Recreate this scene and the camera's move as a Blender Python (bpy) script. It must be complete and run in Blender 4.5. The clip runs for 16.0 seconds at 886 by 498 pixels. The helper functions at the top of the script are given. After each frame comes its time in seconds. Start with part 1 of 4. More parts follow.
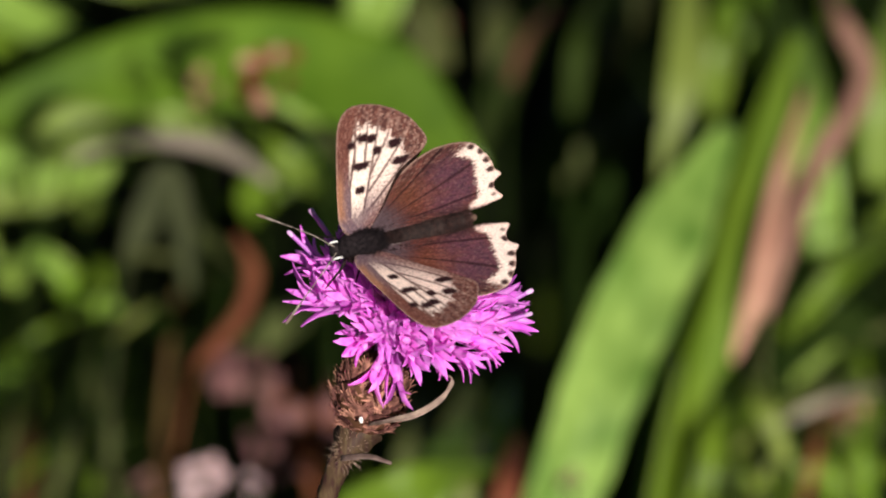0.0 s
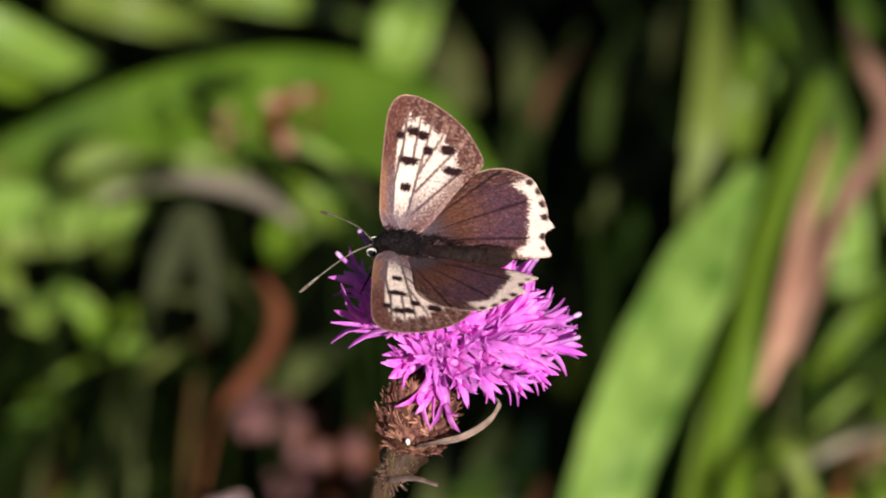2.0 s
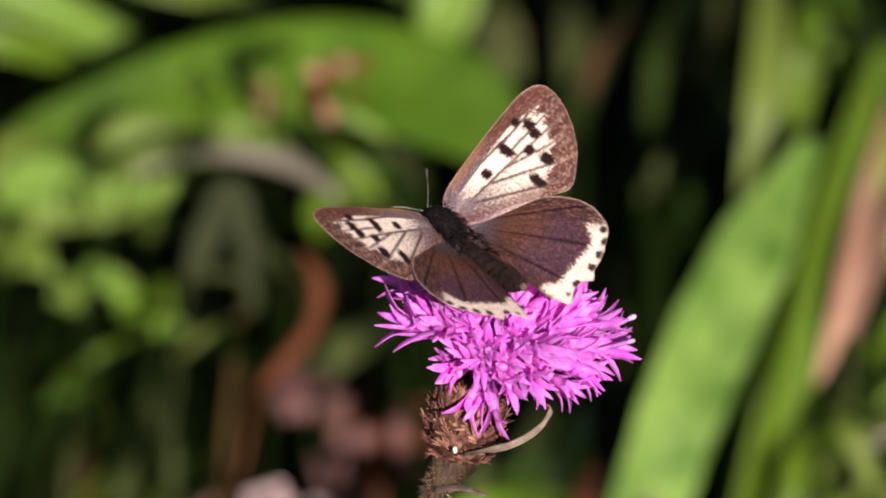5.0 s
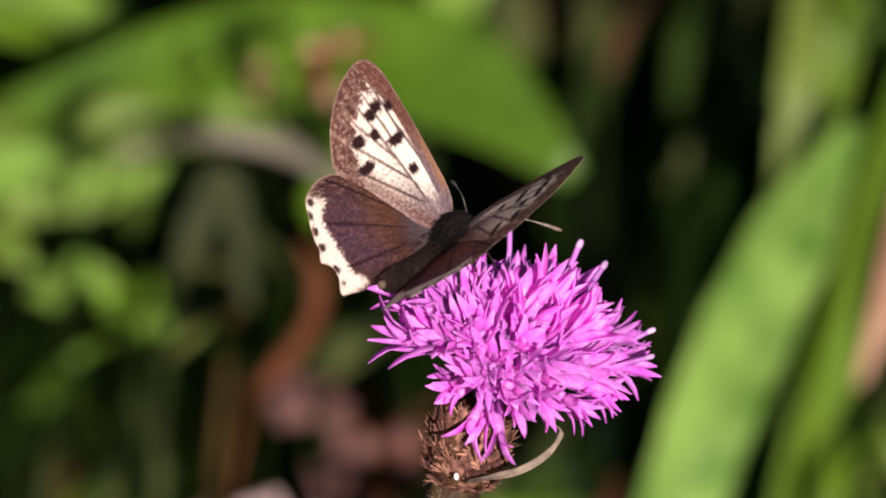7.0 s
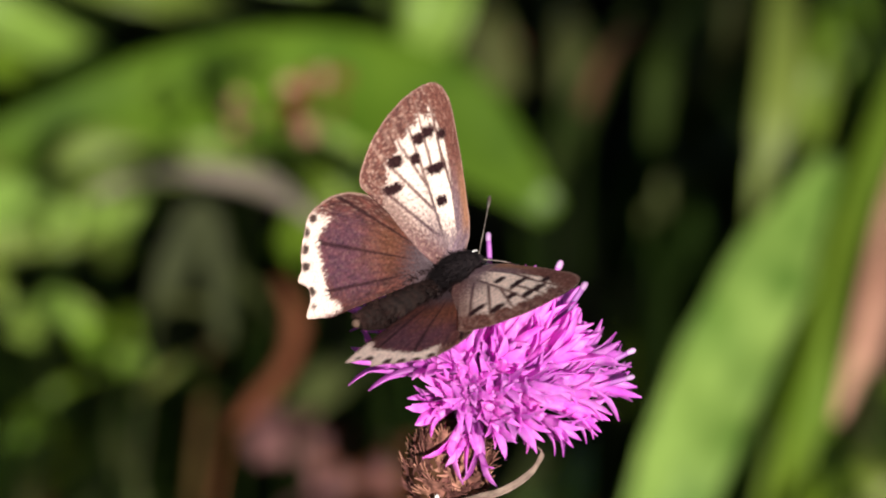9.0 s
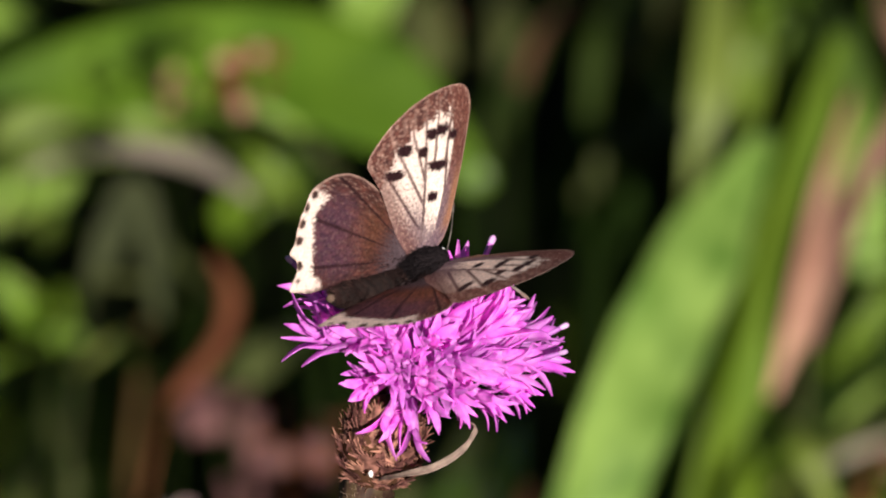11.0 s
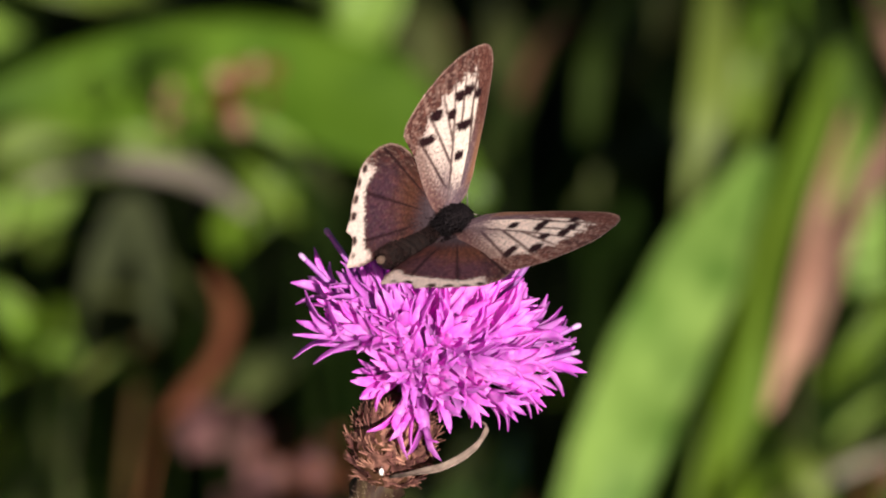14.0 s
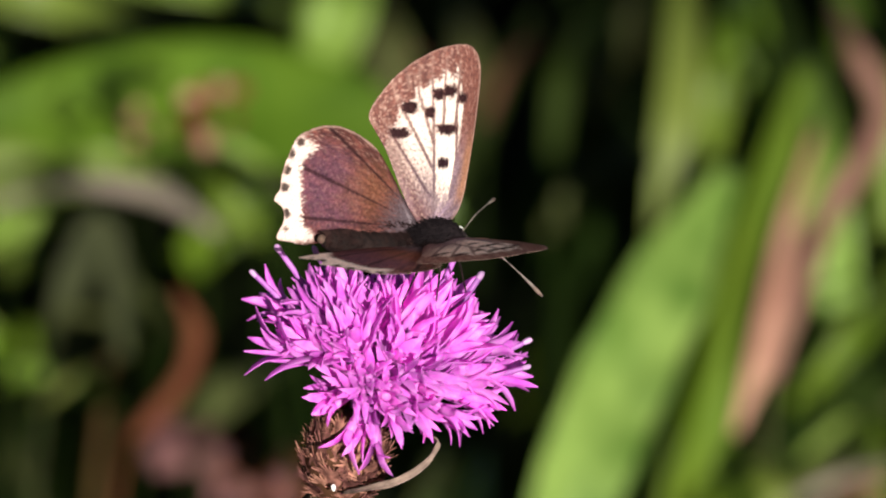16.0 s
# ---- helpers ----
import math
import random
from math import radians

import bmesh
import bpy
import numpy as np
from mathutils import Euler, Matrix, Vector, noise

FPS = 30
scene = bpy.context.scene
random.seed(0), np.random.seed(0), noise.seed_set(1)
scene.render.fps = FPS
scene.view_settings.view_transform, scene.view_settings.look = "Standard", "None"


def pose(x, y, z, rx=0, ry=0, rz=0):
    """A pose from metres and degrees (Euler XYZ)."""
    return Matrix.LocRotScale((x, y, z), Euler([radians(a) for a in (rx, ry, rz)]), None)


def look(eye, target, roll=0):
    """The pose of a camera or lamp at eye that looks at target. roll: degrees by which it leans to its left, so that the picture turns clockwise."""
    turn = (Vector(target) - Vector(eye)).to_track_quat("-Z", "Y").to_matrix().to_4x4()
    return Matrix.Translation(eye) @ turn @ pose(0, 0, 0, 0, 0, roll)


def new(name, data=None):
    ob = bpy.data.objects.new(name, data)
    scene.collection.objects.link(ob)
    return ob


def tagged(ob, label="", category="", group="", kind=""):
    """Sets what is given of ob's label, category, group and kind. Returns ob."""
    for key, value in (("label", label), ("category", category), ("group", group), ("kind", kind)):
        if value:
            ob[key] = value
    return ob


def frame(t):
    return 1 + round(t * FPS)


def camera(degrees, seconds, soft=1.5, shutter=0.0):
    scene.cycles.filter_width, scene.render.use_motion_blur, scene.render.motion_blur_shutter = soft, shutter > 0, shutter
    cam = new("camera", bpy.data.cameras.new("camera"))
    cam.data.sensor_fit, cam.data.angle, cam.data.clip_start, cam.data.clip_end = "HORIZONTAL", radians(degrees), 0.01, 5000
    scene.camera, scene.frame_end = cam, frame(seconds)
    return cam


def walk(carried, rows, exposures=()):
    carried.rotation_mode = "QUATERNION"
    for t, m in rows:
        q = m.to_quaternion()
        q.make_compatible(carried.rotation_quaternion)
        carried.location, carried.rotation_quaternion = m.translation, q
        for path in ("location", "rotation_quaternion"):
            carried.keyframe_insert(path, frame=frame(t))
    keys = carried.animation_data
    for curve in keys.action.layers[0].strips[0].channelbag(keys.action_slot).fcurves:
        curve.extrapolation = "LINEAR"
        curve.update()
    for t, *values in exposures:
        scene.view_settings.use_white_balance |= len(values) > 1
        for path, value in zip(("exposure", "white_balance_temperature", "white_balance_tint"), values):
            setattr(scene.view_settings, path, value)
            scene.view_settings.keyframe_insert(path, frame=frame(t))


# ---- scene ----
from mathutils import Quaternion

MM = 0.001
PITCH = 70.0                       # the view looks 20 degrees down
FAR = 2.3                          # eye to flower at the start
HUB = Vector((0.0, 0.0, 0.42))     # heart of the flower head
BASE = pose(0, 0, 0, PITCH)
RIGHT, UP, BACK = (BASE.to_3x3() @ Vector(v) for v in ((1, 0, 0), (0, 1, 0), (0, 0, 1)))
EYE = HUB + RIGHT * 4.553 * MM + UP * 8.619 * MM + BACK * FAR
SUN_DIR = Vector((0.20, -0.935, 0.29)).normalized()


def view(yaw, pitch, away):
    return Matrix.Translation(EYE - BACK * (FAR - away)) @ BASE @ pose(0, 0, 0, pitch, yaw, 0)


cam = camera(2.1173, 16.0, soft=2.0)
walk(cam, [
    (0, view(0, 0, 2.3)),
    (0.5, view(-0.0149, -0.0209, 2.3)),
    (1, view(0.0382, 0.0161, 2.3)),
    (1.5, view(0.076, 0.0378, 2.3)),
    (2, view(0.0608, 0.0972, 2.3)),
    (2.5, view(0.0689, 0.0972, 2.3)),
    (3, view(0.0743, 0.0729, 2.3)),
    (3.5, view(0.1202, 0.0662, 2.3)),
    (4, view(0.1512, 0.0392, 2.3)),
    (4.2, view(0.181, 0.0432, 2.3)),
    (6.3, view(0.167, 0.0203, 2.003)),
    (6.5, view(0.1812, 0.0035, 2.003)),
    (7, view(0.2143, 0.0271, 2.003)),
    (7.5, view(0.188, 0.1054, 2.003)),
    (8, view(0.1765, 0.1162, 2.003)),
    (8.2, view(0.1805, 0.1081, 2.003)),
    (10.3, view(0.0679, 0.1197, 2.003)),
    (10.5, view(0.0493, 0.1051, 2.003)),
    (11, view(0.0038, 0.0555, 2.003)),
    (11.5, view(0.0266, 0.041, 2.003)),
    (12, view(0.0182, 0.041, 2.003)),
    (12.5, view(0.0617, 0.0203, 2.003)),
    (13, view(-0.0107, 0.0844, 2.003)),
    (13.5, view(-0.0087, 0.0825, 2.003)),
    (14, view(-0.0024, 0.0926, 2.003)),
    (14.5, view(0.0266, 0.1527, 2.003)),
    (15, view(-0.0273, 0.1692, 2.003)),
    (15.5, view(-0.0542, 0.1858, 2.003)),
    (16, view(-0.081, 0.1403, 2.003)),
])

# ---- light ----
world = bpy.data.worlds.new("sky")
scene.world = world
world.use_nodes = True
sky = world.node_tree.nodes.new("ShaderNodeTexSky")
sky.sky_type, sky.sun_disc = "NISHITA", False
sky.sun_elevation = math.asin(SUN_DIR.z)
sky.sun_rotation = math.atan2(SUN_DIR.x, SUN_DIR.y)
world.node_tree.nodes["Background"].inputs[1].default_value = 0.03
world.node_tree.links.new(sky.outputs[0], world.node_tree.nodes["Background"].inputs[0])
sun = new("sun", bpy.data.lights.new("sun", "SUN"))
sun.data.energy, sun.data.angle, sun.data.color = 5.4, radians(0.53), (1.0, 0.95, 0.89)
sun.matrix_world = look(HUB + SUN_DIR * 3, HUB)
scene.view_settings.exposure = 0.48


# ---- materials ----
def material(name):
    m = bpy.data.materials.new(name)
    m.use_nodes = True
    nt = m.node_tree
    return m, nt, nt.nodes["Principled BSDF"], nt.nodes["Material Output"]


def node(nt, kind, **values):
    n = nt.nodes.new(kind)
    for k, v in values.items():
        n.inputs[k].default_value = v
    return n


def noise_ramp(nt, scale, stops, detail=4.0, coord="Object", stretch=(1, 1, 1)):
    tc = nt.nodes.new("ShaderNodeTexCoord")
    mp = node(nt, "ShaderNodeMapping", Scale=stretch)
    nt.links.new(tc.outputs[coord], mp.inputs[0])
    n = node(nt, "ShaderNodeTexNoise", Scale=scale, Detail=detail)
    nt.links.new(mp.outputs[0], n.inputs["Vector"])
    r = nt.nodes.new("ShaderNodeValToRGB")
    while len(r.color_ramp.elements) < len(stops):
        r.color_ramp.elements.new(0.5)
    for e, (pos, col) in zip(r.color_ramp.elements, stops):
        e.position, e.color = pos, (*col, 1)
    nt.links.new(n.outputs["Fac"], r.inputs[0])
    return n, r


def add_bump(nt, bsdf, source, strength, distance):
    b = node(nt, "ShaderNodeBump", Strength=strength, Distance=distance)
    nt.links.new(source, b.inputs["Height"])
    nt.links.new(b.outputs[0], bsdf.inputs["Normal"])


def vary(nt, source, amount_v=0.3, amount_h=0.012):
    """Shifts hue and value from object to object."""
    info = nt.nodes.new("ShaderNodeObjectInfo")
    hsv = nt.nodes.new("ShaderNodeHueSaturation")
    a = node(nt, "ShaderNodeMapRange")
    a.inputs["To Min"].default_value, a.inputs["To Max"].default_value = 1 - amount_v, 1 + amount_v
    b = node(nt, "ShaderNodeMapRange")
    b.inputs["To Min"].default_value, b.inputs["To Max"].default_value = 0.5 - amount_h, 0.5 + amount_h
    nt.links.new(info.outputs["Random"], a.inputs[0])
    nt.links.new(info.outputs["Random"], b.inputs[0])
    nt.links.new(a.outputs[0], hsv.inputs["Value"])
    nt.links.new(b.outputs[0], hsv.inputs["Hue"])
    nt.links.new(source, hsv.inputs["Color"])
    return hsv.outputs[0]


def plant_material(name, dark, light, scale=60.0, rough=0.5, glow=0.35, stretch=(1, 1, 1), spread=0.25, bump=0.4, gloss=0.35):
    """A leaf or petal: grain at two scales, some light passing through."""
    m, nt, bsdf, out = material(name)
    _, fine = noise_ramp(nt, scale, ((0.3, dark), (0.7, light)), 6.0, stretch=stretch)
    big = node(nt, "ShaderNodeTexNoise", Scale=scale * 0.15, Detail=2.0)
    tc = nt.nodes.new("ShaderNodeTexCoord")
    nt.links.new(tc.outputs["Object"], big.inputs["Vector"])
    shade = node(nt, "ShaderNodeMapRange")
    shade.inputs["From Min"].default_value, shade.inputs["From Max"].default_value = 0.3, 0.7
    shade.inputs["To Min"].default_value, shade.inputs["To Max"].default_value = 0.7, 1.25
    nt.links.new(big.outputs["Fac"], shade.inputs[0])
    mul = nt.nodes.new("ShaderNodeMixRGB")
    mul.blend_type, mul.inputs[0].default_value = "MULTIPLY", 1.0
    nt.links.new(fine.outputs[0], mul.inputs[1])
    nt.links.new(shade.outputs[0], mul.inputs[2])
    col = vary(nt, mul.outputs[0], spread)
    nt.links.new(col, bsdf.inputs["Base Color"])
    bsdf.inputs["Roughness"].default_value = rough
    bsdf.inputs["Specular IOR Level"].default_value = gloss
    add_bump(nt, bsdf, fine.outputs[0], bump, 0.0003)
    if glow:
        tr = nt.nodes.new("ShaderNodeBsdfTranslucent")
        nt.links.new(col, tr.inputs[0])
        mix = node(nt, "ShaderNodeMixShader", Fac=glow)
        nt.links.new(bsdf.outputs[0], mix.inputs[1])
        nt.links.new(tr.outputs[0], mix.inputs[2])
        nt.links.new(mix.outputs[0], out.inputs[0])
    return m


PETAL = plant_material("petal", (0.88, 0.14, 0.84), (0.99, 0.44, 0.95), 650, 0.40, 0.52, spread=0.2, bump=0.2, gloss=0.45)
ANTHER = plant_material("anther_purple", (0.32, 0.07, 0.38), (0.54, 0.20, 0.58), 600, 0.5, 0.1)
MAUVE_TIP = plant_material("pale_mauve", (0.55, 0.26, 0.56), (0.74, 0.46, 0.74), 700, 0.7, 0.2)
BRACT = plant_material("bract_brown", (0.035, 0.012, 0.010), (0.46, 0.20, 0.155), 1300, 0.7, 0.15, spread=0.6, gloss=0.15)
STEM = plant_material("stem_green_brown", (0.036, 0.013, 0.015), (0.105, 0.075, 0.036), 700, 0.6, 0.0, stretch=(4, 1, 1), gloss=0.1)
DRY = plant_material("dry_leaf", (0.13, 0.08, 0.055), (0.36, 0.26, 0.19), 300, 0.7, 0.2, gloss=0.1)
WISP = plant_material("wispy_brown", (0.085, 0.052, 0.042), (0.30, 0.21, 0.17), 900, 0.7, 0.2)
ANTENNA = plant_material("antenna_grey", (0.05, 0.038, 0.032), (0.34, 0.28, 0.23), 1500, 0.6, 0.0)
PALE = plant_material("pale_fluff", (0.75, 0.72, 0.66), (0.85, 0.83, 0.8), 300, 0.8, 0.1)
LEAF = plant_material("leaf_green", (0.085, 0.155, 0.008), (0.15, 0.235, 0.016), 60, 0.45, 0.35)
LEAF_LIGHT = plant_material("leaf_light_green", (0.135, 0.215, 0.026), (0.22, 0.32, 0.055), 60, 0.45, 0.35)
BROAD = plant_material("broad_leaf_green", (0.060, 0.125, 0.012), (0.26, 0.36, 0.075), 150, 0.6, 0.35, gloss=0.25)
LEAF_BRIGHT = plant_material("leaf_vivid_green", (0.06, 0.145, 0.007), (0.14, 0.28, 0.017), 110, 0.45, 0.35)
# LEAF with deep shade put into its colour, near black.
LEAF_SHADED = plant_material("leaf_shaded_green", (0.0045, 0.010, 0.0009), (0.016, 0.031, 0.0035), 60, 0.8, 0.3, gloss=0.08)
STRAW = plant_material("straw_grey", (0.16, 0.135, 0.10), (0.32, 0.27, 0.21), 90, 0.7, 0.1, gloss=0.1)
TAN = plant_material("stalk_tan", (0.034, 0.018, 0.005), (0.064, 0.035, 0.010), 90, 0.6, 0.1, gloss=0.1)
PINK_STALK = plant_material("stalk_pink_tan", (0.22, 0.10, 0.07), (0.34, 0.19, 0.13), 90, 0.6, 0.1, gloss=0.1)
BROWN = plant_material("dead_brown", (0.075, 0.022, 0.010), (0.15, 0.050, 0.022), 90, 0.7, 0.1, gloss=0.1)
MAUVE = plant_material("faded_mauve", (0.12, 0.052, 0.050), (0.26, 0.125, 0.12), 160, 0.7, 0.2, gloss=0.1)
PALE_PINK = plant_material("faded_pink", (0.50, 0.32, 0.33), (0.70, 0.52, 0.53), 160, 0.7, 0.2)
OLIVE = plant_material("withered_olive", (0.034, 0.040, 0.011), (0.075, 0.084, 0.026), 90, 0.65, 0.2, gloss=0.1)
# LEAF dimmed in colour, standing for blades in half shade.
LEAF_HALF_SHADED = plant_material("leaf_half_shaded_green", (0.012, 0.022, 0.003), (0.040, 0.068, 0.009), 60, 0.7, 0.3, gloss=0.1)
# OLIVE at a lower brightness.
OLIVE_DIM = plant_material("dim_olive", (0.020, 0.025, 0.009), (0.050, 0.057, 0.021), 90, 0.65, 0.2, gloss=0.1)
OLIVE_GREEN = plant_material("yellow_green", (0.12, 0.16, 0.02), (0.20, 0.25, 0.05), 60, 0.5, 0.3)
RUSSET = plant_material("withered_russet", (0.13, 0.065, 0.045), (0.25, 0.14, 0.10), 90, 0.7, 0.1, gloss=0.1)
BROWN_DARK = plant_material("dark_brown", (0.05, 0.02, 0.012), (0.10, 0.045, 0.025), 90, 0.7, 0.1, gloss=0.1)
# Near black: the deep shade under the plants is put into the soil's colour.
SOIL_SHADED = plant_material("soil", (0.005, 0.004, 0.003), (0.012, 0.016, 0.005), 25, 0.95, 0.0, gloss=0.08)


def scale_material(name, rough):
    """Wing scales: the pattern's colour with dusty grain, and a coloured gloss that shows when the wing faces the sun."""
    m, nt, bsdf, out = material(name)
    att = nt.nodes.new("ShaderNodeAttribute")
    att.attribute_name = "pattern"
    n, r = noise_ramp(nt, 5200, ((0.25, (0.60, 0.58, 0.58)), (0.75, (1.25, 1.22, 1.2))), 3.0)
    mul = nt.nodes.new("ShaderNodeMixRGB")
    mul.blend_type, mul.inputs[0].default_value = "MULTIPLY", 0.9
    nt.links.new(att.outputs["Color"], mul.inputs[1])
    nt.links.new(r.outputs[0], mul.inputs[2])
    nt.links.new(mul.outputs[0], bsdf.inputs["Base Color"])
    bsdf.inputs["Roughness"].default_value = 0.8
    bsdf.inputs["Specular IOR Level"].default_value = 0.1
    add_bump(nt, bsdf, n.outputs["Fac"], 0.35, 0.0001)
    silk = nt.nodes.new("ShaderNodeAttribute")
    silk.attribute_name = "sheen"
    tint = nt.nodes.new("ShaderNodeMixRGB")
    tint.blend_type, tint.inputs[0].default_value = "MULTIPLY", 1.0
    nt.links.new(silk.outputs["Color"], tint.inputs[1])
    nt.links.new(r.outputs[0], tint.inputs[2])
    gloss = node(nt, "ShaderNodeBsdfAnisotropic", Roughness=rough)
    nt.links.new(tint.outputs[0], gloss.inputs["Color"])
    nt.links.new(bsdf.inputs["Normal"].links[0].from_socket, gloss.inputs["Normal"])
    tr = nt.nodes.new("ShaderNodeBsdfTranslucent")
    nt.links.new(mul.outputs[0], tr.inputs[0])
    mix = node(nt, "ShaderNodeMixShader", Fac=0.12)
    nt.links.new(bsdf.outputs[0], mix.inputs[1])
    nt.links.new(tr.outputs[0], mix.inputs[2])
    add = nt.nodes.new("ShaderNodeAddShader")
    nt.links.new(mix.outputs[0], add.inputs[0])
    nt.links.new(gloss.outputs[0], add.inputs[1])
    nt.links.new(add.outputs[0], out.inputs[0])
    return m


WING = scale_material("wing_scales", 0.5)
FUR = plant_material("dark_fur", (0.004, 0.003, 0.004), (0.018, 0.013, 0.014), 3000, 0.85, 0.0, gloss=0.08)
FUR_BROWN = plant_material("brown_fur", (0.010, 0.005, 0.005), (0.040, 0.020, 0.017), 1200, 0.85, 0.0, gloss=0.1)
CUTICLE = plant_material("dark_cuticle", (0.008, 0.006, 0.006), (0.026, 0.016, 0.013), 2500, 0.8, 0.0, gloss=0.1)
EYE_BLACK = plant_material("eye_black", (0.01, 0.008, 0.008), (0.02, 0.015, 0.015), 2000, 0.2, 0.0)
WHITE_SCALES = plant_material("white_scales", (0.62, 0.58, 0.55), (0.82, 0.8, 0.78), 2500, 0.7, 0.0)


# ---- building helpers ----
def mesh_of(bm, name, mat, smooth=True):
    me = bpy.data.meshes.new(name)
    bm.normal_update()
    bm.to_mesh(me)
    bm.free()
    me.materials.append(mat)
    if smooth:
        me.polygons.foreach_set("use_smooth", [True] * len(me.polygons))
    return me


def part(name, bm, mat, parent, label="", smooth=True):
    """Links a bmesh as one mesh object under a thing or a part."""
    me = bm if isinstance(bm, bpy.types.Mesh) else mesh_of(bm, name, mat, smooth)
    ob = new(name, me)
    ob.parent = parent
    return tagged(ob, label)


def thing(name, label, category, group="", kind=""):
    return tagged(new(name), label, category, group, kind)


def spline(points, n):
    """n + 1 points on a smooth curve through the given ones, with their parameter from 0 to 1."""
    pts = [Vector(p) for p in points]
    ext = [pts[0] * 2 - pts[1], *pts, pts[-1] * 2 - pts[-2]]
    out = []
    for i in range(n + 1):
        s = i / n * (len(pts) - 1)
        k = min(int(s), len(pts) - 2)
        f = s - k
        a, b, c, d = ext[k:k + 4]
        out.append(0.5 * ((2 * b) + (c - a) * f + (2 * a - 5 * b + 4 * c - d) * f * f + (3 * b - a - 3 * c + d) * f ** 3))
    return out


def lerp_list(values, f):
    s = f * (len(values) - 1)
    k = min(int(s), len(values) - 2)
    return values[k] + (values[k + 1] - values[k]) * (s - k)


def tube(bm, points, radii, n=12, sides=8, rough=0.0, ridges=0):
    """A round, tapered, closed tube along a smooth curve."""
    path = spline(points, n)
    rings, side = [], None
    for i, p in enumerate(path):
        d = (path[min(i + 1, n)] - path[max(i - 1, 0)]).normalized()
        if side is None:
            side = d.orthogonal().normalized()
        side = (side - d * side.dot(d)).normalized()
        up = d.cross(side)
        r = lerp_list(radii, i / n)
        ring = []
        for k in range(sides):
            a = math.tau * k / sides
            rr = r * (1 + rough * (noise.noise(p * 900 + Vector((k, 0, 0))))) * (1 + (0.12 if ridges and k % 2 else 0))
            ring.append(bm.verts.new(p + (side * math.cos(a) + up * math.sin(a)) * rr))
        rings.append(ring)
    for a, b in zip(rings, rings[1:]):
        for k in range(sides):
            bm.faces.new((a[k], a[(k + 1) % sides], b[(k + 1) % sides], b[k]))
    bm.faces.new(rings[0][::-1])
    bm.faces.new(rings[-1])
    return path


def blade(bm, points, widths, face, n=16, across=4, fold=0.18, wave=0.0, thick=0.0004, twist=0.0):
    """A leaf blade along a curve: widths from base to tip, folded along the midrib, with real thickness. face: the way its upper side looks."""
    path = spline(points, n)
    sides = [[], []]
    for i, p in enumerate(path):
        d = (path[min(i + 1, n)] - path[max(i - 1, 0)]).normalized()
        up = (Vector(face) - d * Vector(face).dot(d)).normalized()
        up = Matrix.Rotation(twist * i / n, 3, d) @ up
        out = d.cross(up)
        w = max(lerp_list(widths, i / n), 1e-5) / 2
        for layer, lift in ((0, thick / 2), (1, -thick / 2)):
            row = []
            for k in range(across + 1):
                s = 2 * k / across - 1
                ripple = wave * w * math.sin(i * 1.1 + (2 if s > 0 else 0)) * s * s
                row.append(bm.verts.new(p + out * s * w + up * (abs(s) * fold * w * 2 + lift + ripple)))
            sides[layer].append(row)
    top, low = sides
    for i in range(n):
        for k in range(across):
            bm.faces.new((top[i][k], top[i][k + 1], top[i + 1][k + 1], top[i + 1][k]))
            bm.faces.new((low[i][k + 1], low[i][k], low[i + 1][k], low[i + 1][k + 1]))
        for k in (0, across):
            bm.faces.new((top[i][k], top[i + 1][k], low[i + 1][k], low[i][k]))
    for i in (0, n):
        for k in range(across):
            bm.faces.new((top[i][k + 1], top[i][k], low[i][k], low[i][k + 1]))
    bmesh.ops.recalc_face_normals(bm, faces=bm.faces)


def ball(bm, centre, radii, turn=None, u=16, v=10, lump=0.0):
    made = bmesh.ops.create_uvsphere(bm, u_segments=u, v_segments=v, radius=1.0)
    m = Matrix.Translation(centre) @ (turn or Matrix()) @ Matrix.Diagonal((*radii, 1))
    for w in made["verts"]:
        if lump:
            w.co *= 1 + lump * noise.noise(w.co * 2.5 + Vector(centre) * 300)
        w.co = m @ w.co


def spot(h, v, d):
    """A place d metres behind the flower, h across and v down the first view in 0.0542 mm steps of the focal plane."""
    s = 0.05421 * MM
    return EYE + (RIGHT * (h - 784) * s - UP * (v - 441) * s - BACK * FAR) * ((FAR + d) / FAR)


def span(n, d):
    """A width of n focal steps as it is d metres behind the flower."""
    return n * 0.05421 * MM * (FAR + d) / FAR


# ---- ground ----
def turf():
    """Bare soil under the tall plants with deep shade in its colour, short turf further out."""
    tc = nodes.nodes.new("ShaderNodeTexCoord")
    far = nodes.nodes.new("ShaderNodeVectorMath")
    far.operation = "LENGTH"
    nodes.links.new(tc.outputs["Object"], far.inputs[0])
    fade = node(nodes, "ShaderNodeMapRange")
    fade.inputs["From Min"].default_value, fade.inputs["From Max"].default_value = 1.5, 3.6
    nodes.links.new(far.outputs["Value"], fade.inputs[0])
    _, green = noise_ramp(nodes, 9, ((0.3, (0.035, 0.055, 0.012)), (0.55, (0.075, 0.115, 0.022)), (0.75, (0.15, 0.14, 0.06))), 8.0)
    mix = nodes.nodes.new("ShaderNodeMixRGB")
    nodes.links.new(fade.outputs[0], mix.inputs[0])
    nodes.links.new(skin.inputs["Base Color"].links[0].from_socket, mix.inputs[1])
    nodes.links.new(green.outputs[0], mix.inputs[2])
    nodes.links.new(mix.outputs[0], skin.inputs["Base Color"])


